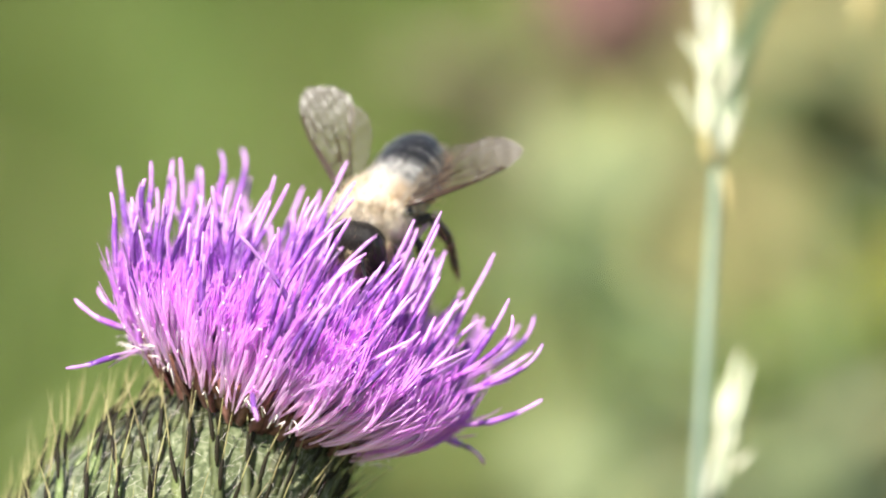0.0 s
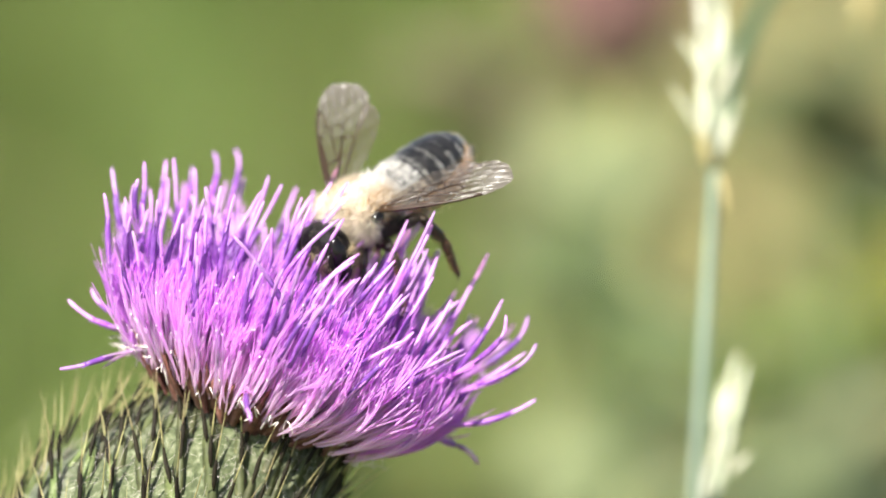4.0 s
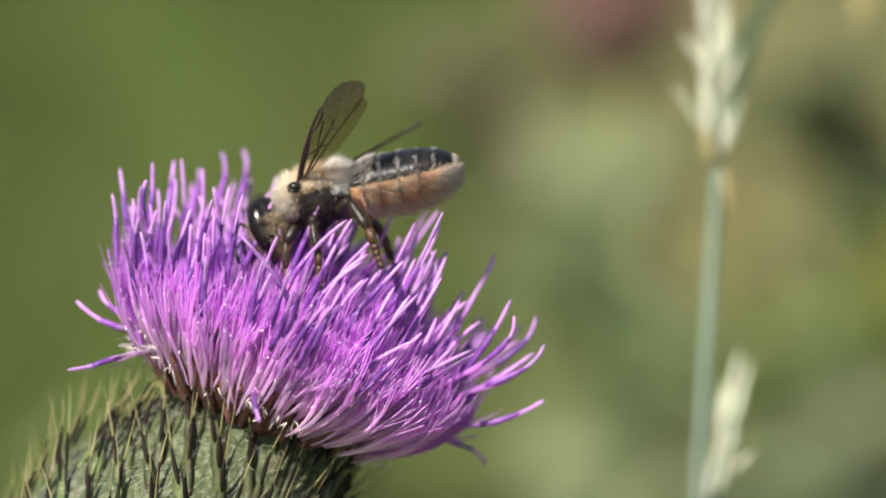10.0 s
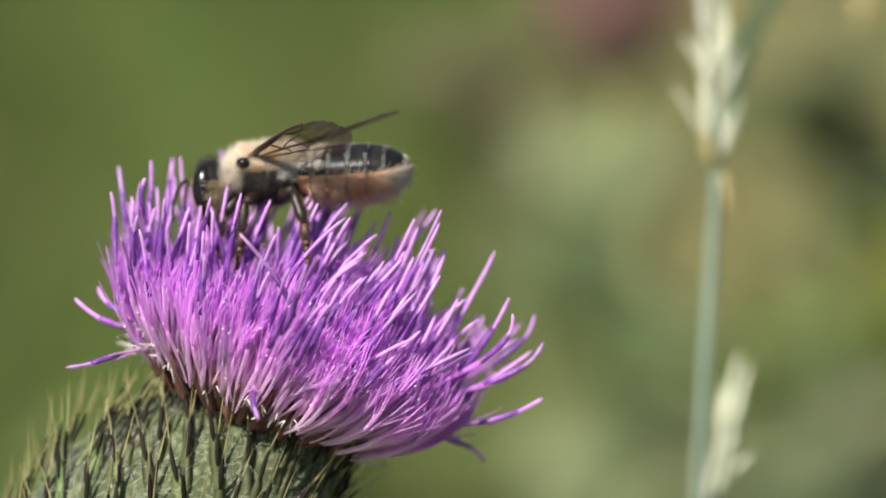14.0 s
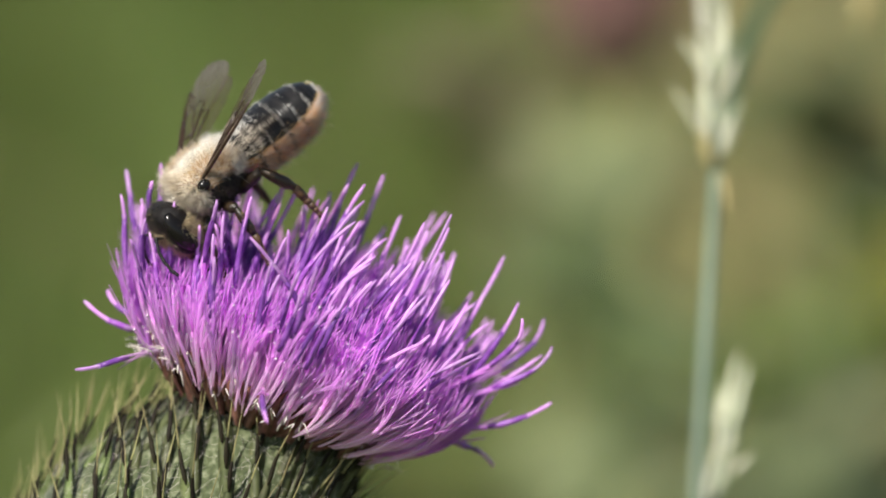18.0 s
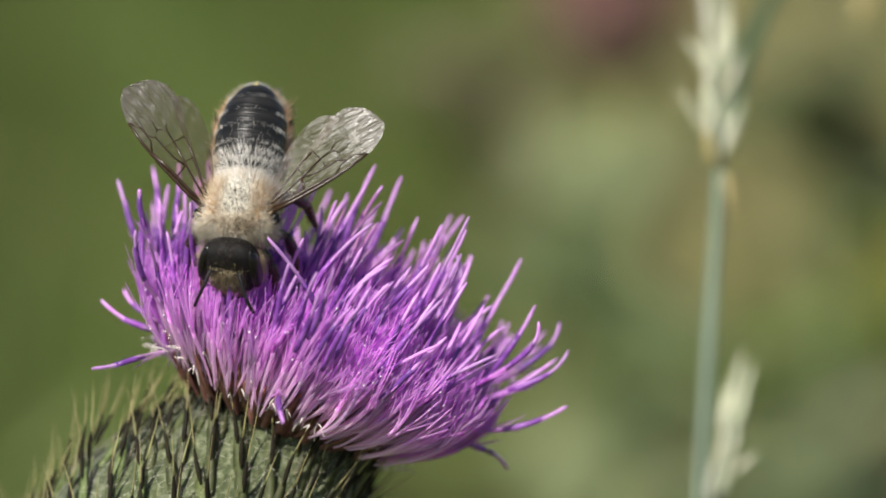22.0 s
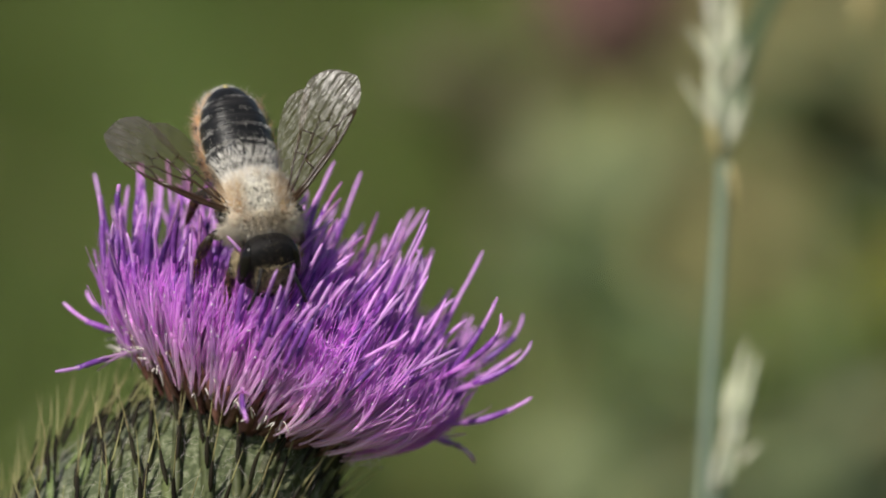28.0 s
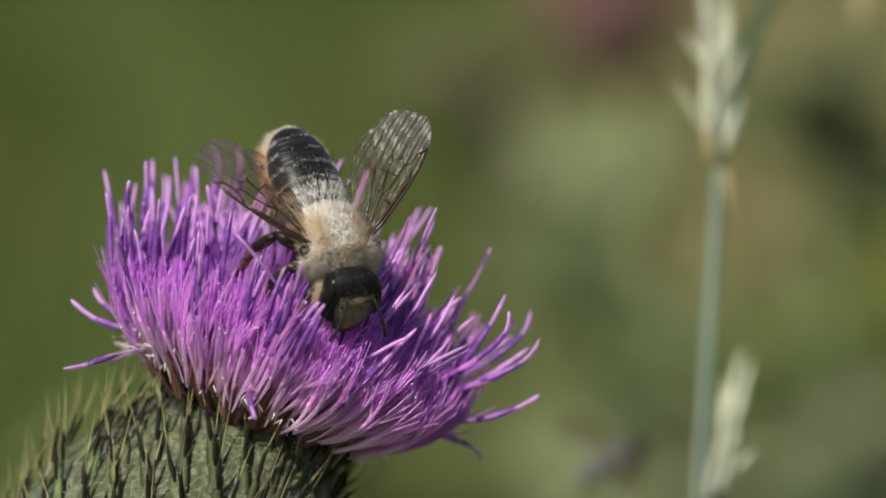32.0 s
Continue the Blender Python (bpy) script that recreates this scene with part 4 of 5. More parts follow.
def grass_stalk(u, v_top, v_knee, w, lean, label, ear, thick, slant):
    """A flowering grass: straight culm from the soil and an ear of spikelets from v_knee to v_top."""
    knee = spot(u, v_knee, w)
    foot_p = ground_under(knee - RIGHT * slant * knee.z)
    foot_p.z = 0
    th = thing("grass_stalk", foot_p, label, "grass", "flowering grasses")
    top = spot(u + lean * 1000 * (v_top - v_knee) * MM, v_top, w)
    bl = Build()
    k, t = knee - foot_p, top - foot_p
    pts = [Vector((0, 0, -0.01)), k * 0.3, k * 0.6, k * 0.85, k]
    bl.tube(pts, [thick * 1.3, thick * 1.2, thick * 1.1, thick, thick * 0.95], 10)
    part("culm", bl.mesh("culm", M_GRASSSTEM), th, None, "smooth blue-green culm")
    bl = Build().tube([k, k.lerp(t, 0.5), t], [thick * 0.8, thick * 0.5, thick * 0.25], 8)
    part("ear_axis", bl.mesh("ear_axis", M_GRASSSTEM), th)
    n = ear
    for i in range(n):
        s = i / max(1, n - 1)
        p = k.lerp(t, s * 0.97)
        side = 1 if i % 2 else -1
        up = (t - k).normalized()
        out = (RIGHT * side * 1.0 + AWAY * rng.uniform(-0.6, 0.6)).normalized()
        z = (up + out * rng.choice((0.06, 0.11, 0.16, 0.24, 0.42)) * (1 if v_top > 5 else 0.4)).normalized()
        x = (out - z * out.dot(z)).normalized()
        m = Matrix.Translation(p + out * thick * 0.4) @ Matrix((x, z.cross(x), z)).transposed().to_4x4()
        part("spikelet", SPK[2 if s < 0.05 and v_top > 5 else rng.randrange(2)], th, m if v_top > 5 else m @ Matrix.Diagonal((0.78, 0.78, 0.95, 1)))
    return th


W1 = 38.0
u0, v0 = px(1268, 300, W1)
stalk_a = grass_stalk(u0, px(0, -60, W1)[1], v0, W1, -0.045, "flowering grass stalk with a pale slender ear", 17, 0.00040, 0.048)
k = spot(*px(1284, 250, W1 + 1), W1 + 1) - stalk_a.matrix_basis.translation
e = spot(*px(1400, -60, W1 + 34), W1 + 34) - stalk_a.matrix_basis.translation
bl = Build().blade([k.lerp(e, q) + RIGHT * (-0.0012 * math.sin(math.pi * q)) for q in (0, 0.25, 0.5, 0.75, 1)], [0.0003, 0.0006, 0.0007, 0.0006, 0.0003], AWAY.cross(UP), 0.3)
part("leaf_blade", bl.mesh("leaf_blade", M_BLADE), stalk_a, None, "narrow blue-green blade")


def lone_spikelet(th, x0, y0, x1, y1, w, kind, size):
    """A spikelet that stands away from its ear, from one direction to another."""
    a, b2 = [spot(*px(x, y, w), w) - th.matrix_basis.translation for x, y in ((x0, y0), (x1, y1))]
    m = Matrix.Translation(a) @ (b2 - a).to_track_quat("Z", "X").to_matrix().to_4x4()
    part("spikelet", SPK[kind], th, m @ Matrix.Diagonal((size, size, (b2 - a).length / (0.0042, 0.0034, 0.0036)[kind], 1)))


for x0, y0, x1, y1, kind, size in ((1246, 130, 1200, 60, 1, 0.55), (1240, 235, 1186, 145, 1, 0.5), (1276, 270, 1308, 185, 0, 0.6), (1276, 300, 1292, 392, 2, 0.7), (1262, 110, 1278, 20, 0, 0.6)):
    lone_spikelet(stalk_a, x0, y0, x1, y1, W1, kind, size)
u0, v0 = px(1256, 900, W1 - 2)
stalk_b = grass_stalk(u0, px(0, 700, W1 - 2)[1], v0, W1 - 2, 0.225, "short pale grass ear beside the taller stalk", 11, 0.0005, 0.05)

k = spot(*px(1296, 840, W1 - 2), W1 - 2) - stalk_b.matrix_basis.translation
e = (spot(*px(1345, 795, W1 - 2), W1 - 2) - stalk_b.matrix_basis.translation - k).normalized()
part("spikelet", SPK[1], stalk_b, Matrix.Translation(k) @ e.to_track_quat("Z", "X").to_matrix().to_4x4() @ Matrix.Diagonal((0.7, 0.7, 0.62, 1)))

# ---- the meadow behind ----
bl = Build()
n = 60
for i in range(n + 1):
    for j in range(n + 1):
        x = (i / n * 2 - 1)
        y = (j / n * 2 - 1)
        x, y = 60 * math.copysign(abs(x) ** 2.2, x), 60 * math.copysign(abs(y) ** 2.2, y)
        z = -0.012 + 0.012 * noise.noise(Vector((x * 0.8, y * 0.8, 0)))
        bl.v.append(Vector((x, y, z)))
for i in range(n):
    for j in range(n):
        a = i * (n + 1) + j
        bl.f.append((a, a + n + 1, a + n + 2, a + 1))
tagged(new("ground", bl.mesh("ground", M_SOIL)), "grassy meadow soil with green and straw patches", "ground", kind="structure")


def sward(name, count, x0, x1, y0, y1, tall, mat, label, seed):
    r = random.Random(seed)
    b2 = Build()
    for _ in range(count):
        x = r.uniform(x0, x1) + r.gauss(0, 0.13) * (x1 - x0)
        y = r.uniform(y0, y1)
        y += abs(r.gauss(0, 0.13)) * (y1 - y0) * (1 if y > 0 else -1)
        hgt = tall * r.uniform(0.5, 1.15)
        g = r.uniform(0, 6.283)
        ln = Vector((math.cos(g), math.sin(g), 0)) * hgt * r.uniform(0.1, 0.55)
        p = Vector((x, y, -0.015))
        wd = r.uniform(0.0018, 0.0042)
        q = [p, p + ln * 0.2 + Vector((0, 0, hgt * 0.5)), p + ln * 0.55 + Vector((0, 0, hgt * 0.85)), p + ln + Vector((0, 0, hgt))]
        b2.blade(q, [wd, wd * 0.9, wd * 0.6, wd * 0.08], (-math.sin(g), math.cos(g), 0), 0.3)
    return tagged(new(name, b2.mesh(name, mat)), label, "grass", kind="stuff")


sward("meadow_grass", 12000, -1.2, 1.2, 0.5, 4.5, 0.26, M_MEADOW, "dense green meadow grass behind the thistle", 1)
sward("meadow_grass", 5000, -3.0, 3.0, -2.5, 0.3, 0.22, M_MEADOW, "green meadow grass round the thistle", 2)
sward("meadow_grass", 9000, -5.0, 5.0, -6.0, 9.0, 0.20, M_MEADOW, "green meadow grass all around", 6)
sward("dry_grass", 2000, 0.115, 0.62, 0.8, 2.6, 0.42, M_DRY, "straw-coloured dry grass among the green", 4)

# ---- out-of-focus neighbours ----
rng = random.Random(11)


def leaf_mesh(name, L, w, mat):
    b2 = Build()
    pts, ws = [], []
    for i in range(8):
        q = i / 7
        pts.append(mmv(L * q, 0, L * (0.35 * q - 0.5 * q * q)))
        ws.append(max(0.02, w * math.sin(math.pi * min(1, 0.08 + q * 0.95)) ** 0.8 * (1 + 0.25 * (i % 2))) * MM)
    b2.blade(pts, ws, (0, 1, 0), 0.3)
    return b2.mesh(name, mat)


LEAVES = {k: [leaf_mesh("leaf", L, w, m) for L, w in ((16, 4), (22, 5), (12, 3.4))] for k, m in (("pale", M_LEAFA), ("dark", M_LEAFB), ("yellow", M_LEAFC), ("fresh", M_LEAFD), ("straw", M_STRAWLEAF))}


def stem_part(th, top, thick=0.0006):
    b2 = Build().tube([Vector((0, 0, -0.01)), top * 0.4 + Vector((0.004, 0, 0)), top * 0.75, top], [thick * 1.3, thick * 1.2, thick * 1.1, thick], 8)
    part("stem", b2.mesh("stem", M_WEEDSTEM), th)


def bud_plant(x, y, w, size, faded=False):
    """A neighbouring thistle head on its stem; size is its radius in mm."""
    u, v = px(x, y, w)
    c = spot(u, v, w)
    label = "out-of-focus fading pink thistle head on a tall stem" if faded else "out-of-focus pale green thistle bud on a tall stem"
    th = thing("thistle_bud", ground_under(c), label, "thistle", "neighbouring thistles")
    c0 = Vector((0, 0, c.z))
    part("bud", scaled(Build().ball((0, 0, 0), (size, size, size * 1.05), 20, 14)).mesh("bud", M_LEAFA if not faded else M_HUSK), th, Matrix.Translation(c0))
    hs = []
    for _ in range(260):
        d = Vector((rng.gauss(0, 1), rng.gauss(0, 1), rng.gauss(0.3, 1))).normalized()
        if faded and d.z < 0.2:
            continue
        hs.append((d * size * 0.96, (d + Vector((0, 0, 0.7))) * (size * (0.9 if faded else 0.28))))
    part("bloom" if faded else "spine_coat", fur(hs, 0.45 if faded else 0.22).mesh("bloom", M_FADED if faded else M_LEAFA), th, Matrix.Translation(c0), "", "stuff")
    stem_part(th, c0 - Vector((0, 0, size * MM * 0.9)))
    return th


def leafy_plant(x, y, w, tone, spread, count, label):
    """A leafy shoot whose leaf cluster sits at the given place; spread in mm."""
    u, v = px(x, y, w)
    c = spot(u, v, w)
    th = thing("leafy_plant", ground_under(c), label, "plant", "meadow plants")
    top = Vector((0, 0, c.z))
    stem_part(th, top + Vector((0, 0, spread * MM * 0.3)))
    for i in range(count):
        g = i * 137.5 + rng.uniform(-20, 20)
        m = Matrix.Translation(top + Vector((0, 0, rng.uniform(-1, 0.3) * spread * MM))) @ pose(0, 0, 0, rng.uniform(-25, 25), rng.uniform(-50, 15), g)
        part("leaf", LEAVES[tone][rng.randrange(3)], th, m @ Matrix.Diagonal((spread / 16, spread / 16, spread / 16, 1)))
    return th


bud_plant(1090, 55, 320, 6.5, True)
bud_plant(1005, 310, 430, 5.4)
bud_plant(1115, 320, 420, 5.4)
bud_plant(975, 830, 420, 5.6)

# an arching grass whose drooping tip hangs into view
u, v = px(1660, 900, 75)
c = ground_under(spot(u, v, 75))
arch = thing("arching_grass", c, "arching grass with a drooping straw-coloured spikelet", "grass", "flowering grasses")
q0, q1, q2 = [spot(*px(x, y, 75), 75) - c for x, y in ((1640, -60), (1580, -190), (1528, -30))]
part("culm", Build().tube([Vector((0, 0, -0.01)), q0 * 0.5, q0, q1, q2], [0.0006, 0.0005, 0.0004, 0.0003, 0.0002], 7).mesh("culm", M_GRASSSTEM), arch)
z = (spot(*px(1522, 60, 75), 75) - c - q2).normalized()
for k in range(1):
    part("spikelet", SPK[2], arch, Matrix.Translation(q2 + z * 0.0012 * k) @ z.to_track_quat("Z", "X").to_matrix().to_4x4())
# the dark shoots have their shade painted into the leaf colour
leafy_plant(1480, 235, 330, "dark", 17, 11, "dark green leafy shoot, shade put into its colour")
leafy_plant(1555, 480, 400, "yellow", 11, 7, "yellow-green leafy shoot in the sun")
leafy_plant(1400, 560, 480, "fresh", 22, 8, "fresh green leafy shoot")
leafy_plant(1490, 650, 400, "dark", 12, 5, "dark green leafy shoot, shade put into its colour")
leafy_plant(60, 905, 600, "fresh", 22, 10, "fresh green leafy shoot")
leafy_plant(1310, 900, 520, "pale", 18, 9, "pale green leafy shoot")
leafy_plant(1050, 470, 330, "dark", 13, 9, "dark green leafy shoot, shade put into its colour")
leafy_plant(1100, 600, 400, "dark", 18, 7, "dark green leafy shoot, shade put into its colour")
leafy_plant(915, 120, 440, "straw", 15, 7, "withered straw-brown leafy shoot")
leafy_plant(850, 250, 500, "straw", 19, 9, "withered straw-brown leafy shoot")
leafy_plant(1190, 170, 480, "straw", 13, 6, "withered straw-brown leafy shoot")
leafy_plant(1410, 850, 400, "pale", 16, 9, "pale green leafy shoot")
leafy_plant(1440, 70, 460, "pale", 12, 6, "pale green leafy shoot")
leafy_plant(640, 860, 420, "fresh", 22, 10, "fresh green leafy shoot")
leafy_plant(1330, 720, 460, "fresh", 20, 9, "fresh green leafy shoot")
leafy_plant(1490, 840, 420, "pale", 20, 12, "pale green leafy shoot")
leafy_plant(1070, 860, 400, "pale", 14, 8, "pale green leafy shoot")

# ---- a small fly that rises past at the end ----
fly = thing("fly", Matrix.Translation(spot(*px(1075, 2600, 60), 60)), "small blurred dark grey fly on the wing", "fly")
fly_body = part("fly_body", scaled(Build().loft([(-2.6, 0.2, 0.2, 0.2, 0), (-1.8, 0.8, 0.7, 0.7, 0), (-0.6, 0.95, 0.9, 0.8, 0), (0.2, 0.8, 0.8, 0.7, 0), (1.1, 1.0, 1.0, 0.9, 0.1), (2.0, 0.6, 0.6, 0.6, 0.1)], 14)).mesh("fly_body", M_FLY), fly)
part("fly_head", scaled(Build().ball((2.5, 0, 0.1), (0.6, 0.9, 0.75), 12, 9)).mesh("fly_head", M_EYE), fly)
for s in (1, -1):
    bl = Build().blade([mmv(0.8, 0.7 * s, 0.7), mmv(0.2, 2.2 * s, 1.0), mmv(-0.6, 3.8 * s, 1.1), mmv(-1.2, 4.8 * s, 1.0)], [0.0003, 0.0009, 0.0010, 0.0003], (1, 0, 0), 0.05)
    part("fly_wing", bl.mesh("fly_wing", M_WING), fly)


# ---- what moves ----
def perch(u, v, w, rx, ry, rz):
    """A pose of the bee in the subject frame: millimetres and degrees."""
    return Matrix.Translation(spot(u, v, w)) @ Q @ pose(0, 0, 0, rx, ry, rz)


def nod(pitch, yaw):
    return Matrix.Translation(HEAD_AT * MM) @ pose(0, 0, 0, 0, pitch, yaw)


def flex(pitch, yaw):
    return Matrix.Translation(TAIL_AT * MM) @ pose(0, 0, 0, 0, pitch, yaw)


def spread(s, sweep, lift, twist=0):
    """A wing: swept back, lifted and twisted about its span (degrees)."""
    return Matrix.Translation(mmv(0.5, 1.6 * s, 1.0)) @ pose(0, 0, 0, 0, 0, s * (90 + sweep)) @ pose(0, 0, 0, 0, -lift, 0) @ pose(0, 0, 0, s * (twist + 8), 0, 0)


def sway(du, dv, turn):
    """The thistle nodding in the air: shift of its head (mm) and turn in the picture plane (degrees clockwise)."""
    shift = Matrix.Translation((RIGHT * du + UP * dv) * MM)
    spin = Matrix.Translation(RIM) @ Matrix.Rotation(radians(turn), 4, AWAY) @ Matrix.Translation(-RIM)
    return shift @ spin @ Matrix.Translation(BASE)


def motions():
    walk(bee, [
        (0.0, perch(-3.72, 2.12, 7.15, -8.9, 27.4, -113.1)),
        (0.5, perch(-3.82, 3.40, 7.03, -13.1, 13.1, -120.0)),
        (1.0, perch(-4.31, 2.29, 7.19, -7.1, 34.6, -117.6)),
        (1.5, perch(-3.45, 3.27, 7.10, -9.5, 21.9, -114.4)),
        (2.0, perch(-3.43, 2.27, 7.19, -11.5, 31.2, -116.9)),
        (2.5, perch(-3.90, 1.99, 7.21, -10.9, 35.8, -116.2)),
        (3.0, perch(-4.06, 1.78, 7.23, -11.2, 38.2, -114.1)),
        (3.5, perch(-4.25, 2.23, 6.18, -14.3, 32.2, -127.2)),
        (5.5, perch(-5.18, 1.70, 4.47, -9.3, 22.4, -149.6)),
        (6.0, perch(-4.66, 2.09, 4.42, -12.1, 11.8, -154.9)),
        (6.5, perch(-5.21, 3.11, 4.17, 0.3, -4.1, -176.0)),
        (7.0, perch(-5.85, 3.11, 4.11, 0.8, -5.1, 179.4)),
        (7.5, perch(-6.67, 3.13, 4.12, -2.4, 6.7, 166.8)),
        (8.0, perch(-6.55, 2.76, 4.07, -7.6, -2.5, 166.0)),
        (8.5, perch(-6.82, 2.35, 4.12, -5.4, -0.6, 161.2)),
        (9.0, perch(-7.31, 3.06, 4.14, -0.1, 7.6, 160.9)),
        (9.5, perch(-7.75, 3.15, 4.14, -2.4, 7.1, 156.0)),
        (10.0, perch(-7.11, 2.95, 4.09, 1.0, 15.9, 172.1)),
        (10.5, perch(-7.29, 3.92, 4.13, -3.0, 4.6, 160.3)),
        (11.0, perch(-7.99, 4.22, 4.65, 16.9, 4.8, 142.9)),
        (11.5, perch(-8.82, 4.07, 4.63, 16.3, 8.0, 146.1)),
        (12.0, perch(-8.56, 4.27, 4.66, 18.6, 7.1, 142.9)),
        (12.5, perch(-8.14, 4.24, 4.62, 20.8, 6.2, 143.0)),
        (13.0, perch(-8.76, 5.16, 5.57, -1.6, -1.8, 159.8)),
        (13.5, perch(-10.17, 4.05, 5.59, -6.9, 10.6, 169.0)),
        (14.0, perch(-10.12, 4.27, 5.48, -3.1, 1.3, 168.4)),
        (14.5, perch(-10.01, 3.68, 5.58, -0.2, 13.7, -177.4)),
        (16.5, perch(-11.72, 4.61, 2.11, -9.9, 25.0, -179.2)),
        (17.0, perch(-11.83, 4.07, 2.15, -8.4, 26.8, -174.0)),
        (17.5, perch(-12.19, 3.77, 2.20, -7.3, 31.3, -169.4)),
        (18.0, perch(-13.42, 3.91, 2.31, -11.2, 40.1, -161.1)),
        (18.5, perch(-14.03, 3.85, 2.38, -9.2, 40.8, -148.5)),
        (19.0, perch(-13.30, 5.06, 2.36, -4.9, 32.1, -124.1)),
        (19.5, perch(-11.92, 3.14, -0.88, -4.9, 44.0, -110.5)),
        (20.0, perch(-12.60, 2.98, -0.83, -14.4, 51.4, -118.2)),
        (20.5, perch(-12.58, 2.81, -0.78, -1.3, 50.9, -97.7)),
        (21.0, perch(-13.29, 2.96, -0.79, -1.8, 50.4, -98.4)),
        (21.5, perch(-12.81, 2.73, -0.77, -3.2, 53.0, -100.5)),
        (22.0, perch(-11.46, 2.10, -0.76, -6.2, 55.2, -102.3)),
        (22.5, perch(-12.66, 1.91, -0.75, -4.1, 58.2, -98.2)),
        (23.0, perch(-13.25, 2.15, -0.77, -3.7, 59.4, -96.7)),
        (23.5, perch(-12.78, 2.34, -0.81, 10.7, 51.3, -67.7)),
        (24.0, perch(-10.32, 2.26, -0.88, 13.8, 40.5, -43.9)),
        (24.5, perch(-11.62, 1.86, -0.83, 14.0, 52.4, -59.9)),
        (25.0, perch(-12.18, 1.73, -0.76, 8.7, 60.3, -76.0)),
        (25.5, perch(-11.86, 2.41, -0.84, 12.9, 48.9, -64.1)),
        (27.5, perch(-11.47, 2.34, -1.38, 16.2, 45.7, -52.5)),
        (28.0, perch(-10.59, 2.15, -1.30, 10.0, 51.5, -67.5)),
        (28.5, perch(-8.39, 1.21, -1.29, 12.5, 56.1, -51.7)),
        (29.0, perch(-8.64, 0.84, -1.21, 9.9, 57.1, -69.2)),
        (29.5, perch(-8.65, 0.83, -1.23, 14.3, 55.9, -55.5)),
        (30.0, perch(-6.43, 1.98, -1.51, 12.8, 37.7, -34.8)),
        (30.5, perch(-5.65, 0.71, -1.36, 14.8, 50.5, -34.3)),
        (31.0, perch(-5.51, 0.25, -1.36, 15.9, 49.9, -40.1)),
        (31.5, perch(-6.27, 0.77, -1.39, 11.0, 46.1, -49.8)),
        (32.0, perch(-6.28, 0.18, -1.30, 7.6, 47.5, -59.5)),
    ])
    walk(head, [
        (0.0, nod(6, -2)),
        (0.5, nod(4, -6)),
        (1.0, nod(4, 3)),
        (1.5, nod(6, -1)),
        (2.0, nod(4, -3)),
        (2.5, nod(5, -1)),
        (3.0, nod(5, -0)),
        (3.5, nod(5, -4)),
        (5.5, nod(10, 8)),
        (6.0, nod(7, 5)),
        (6.5, nod(2, 1)),
        (7.0, nod(6, -0)),
        (7.5, nod(9, -3)),
        (8.0, nod(6, 0)),
        (8.5, nod(7, -1)),
        (9.0, nod(7, -3)),
        (9.5, nod(6, -6)),
        (10.0, nod(8, -1)),
        (10.5, nod(5, -3)),
        (11.0, nod(5, -2)),
        (11.5, nod(6, -2)),
        (12.0, nod(6, -0)),
        (12.5, nod(6, 2)),
        (13.0, nod(4, -4)),
        (13.5, nod(8, -1)),
        (14.0, nod(6, 0)),
        (14.5, nod(8, 0)),
        (16.5, nod(7, -0)),
        (17.0, nod(6, 0)),
        (17.5, nod(6, 1)),
        (18.0, nod(8, 2)),
        (18.5, nod(7, 2)),
        (19.0, nod(-4, 3)),
        (19.5, nod(-6, -1)),
        (20.0, nod(-7, -6)),
        (20.5, nod(-9, -1)),
        (21.0, nod(-10, -3)),
        (21.5, nod(-10, -3)),
        (22.0, nod(-9, -4)),
        (22.5, nod(-9, -1)),
        (23.0, nod(-7, -0)),
        (23.5, nod(-8, 3)),
        (24.0, nod(-10, 1)),
        (24.5, nod(-7, 0)),
        (25.0, nod(-8, 2)),
        (25.5, nod(-10, 3)),
        (27.5, nod(-9, 4)),
        (28.0, nod(-10, 2)),
        (28.5, nod(-8, -2)),
        (29.0, nod(-10, 4)),
        (29.5, nod(-10, 3)),
        (30.0, nod(-9, -1)),
        (30.5, nod(-8, -1)),
        (31.0, nod(-11, 4)),
        (31.5, nod(-10, 1)),
        (32.0, nod(-9, -1)),
    ])
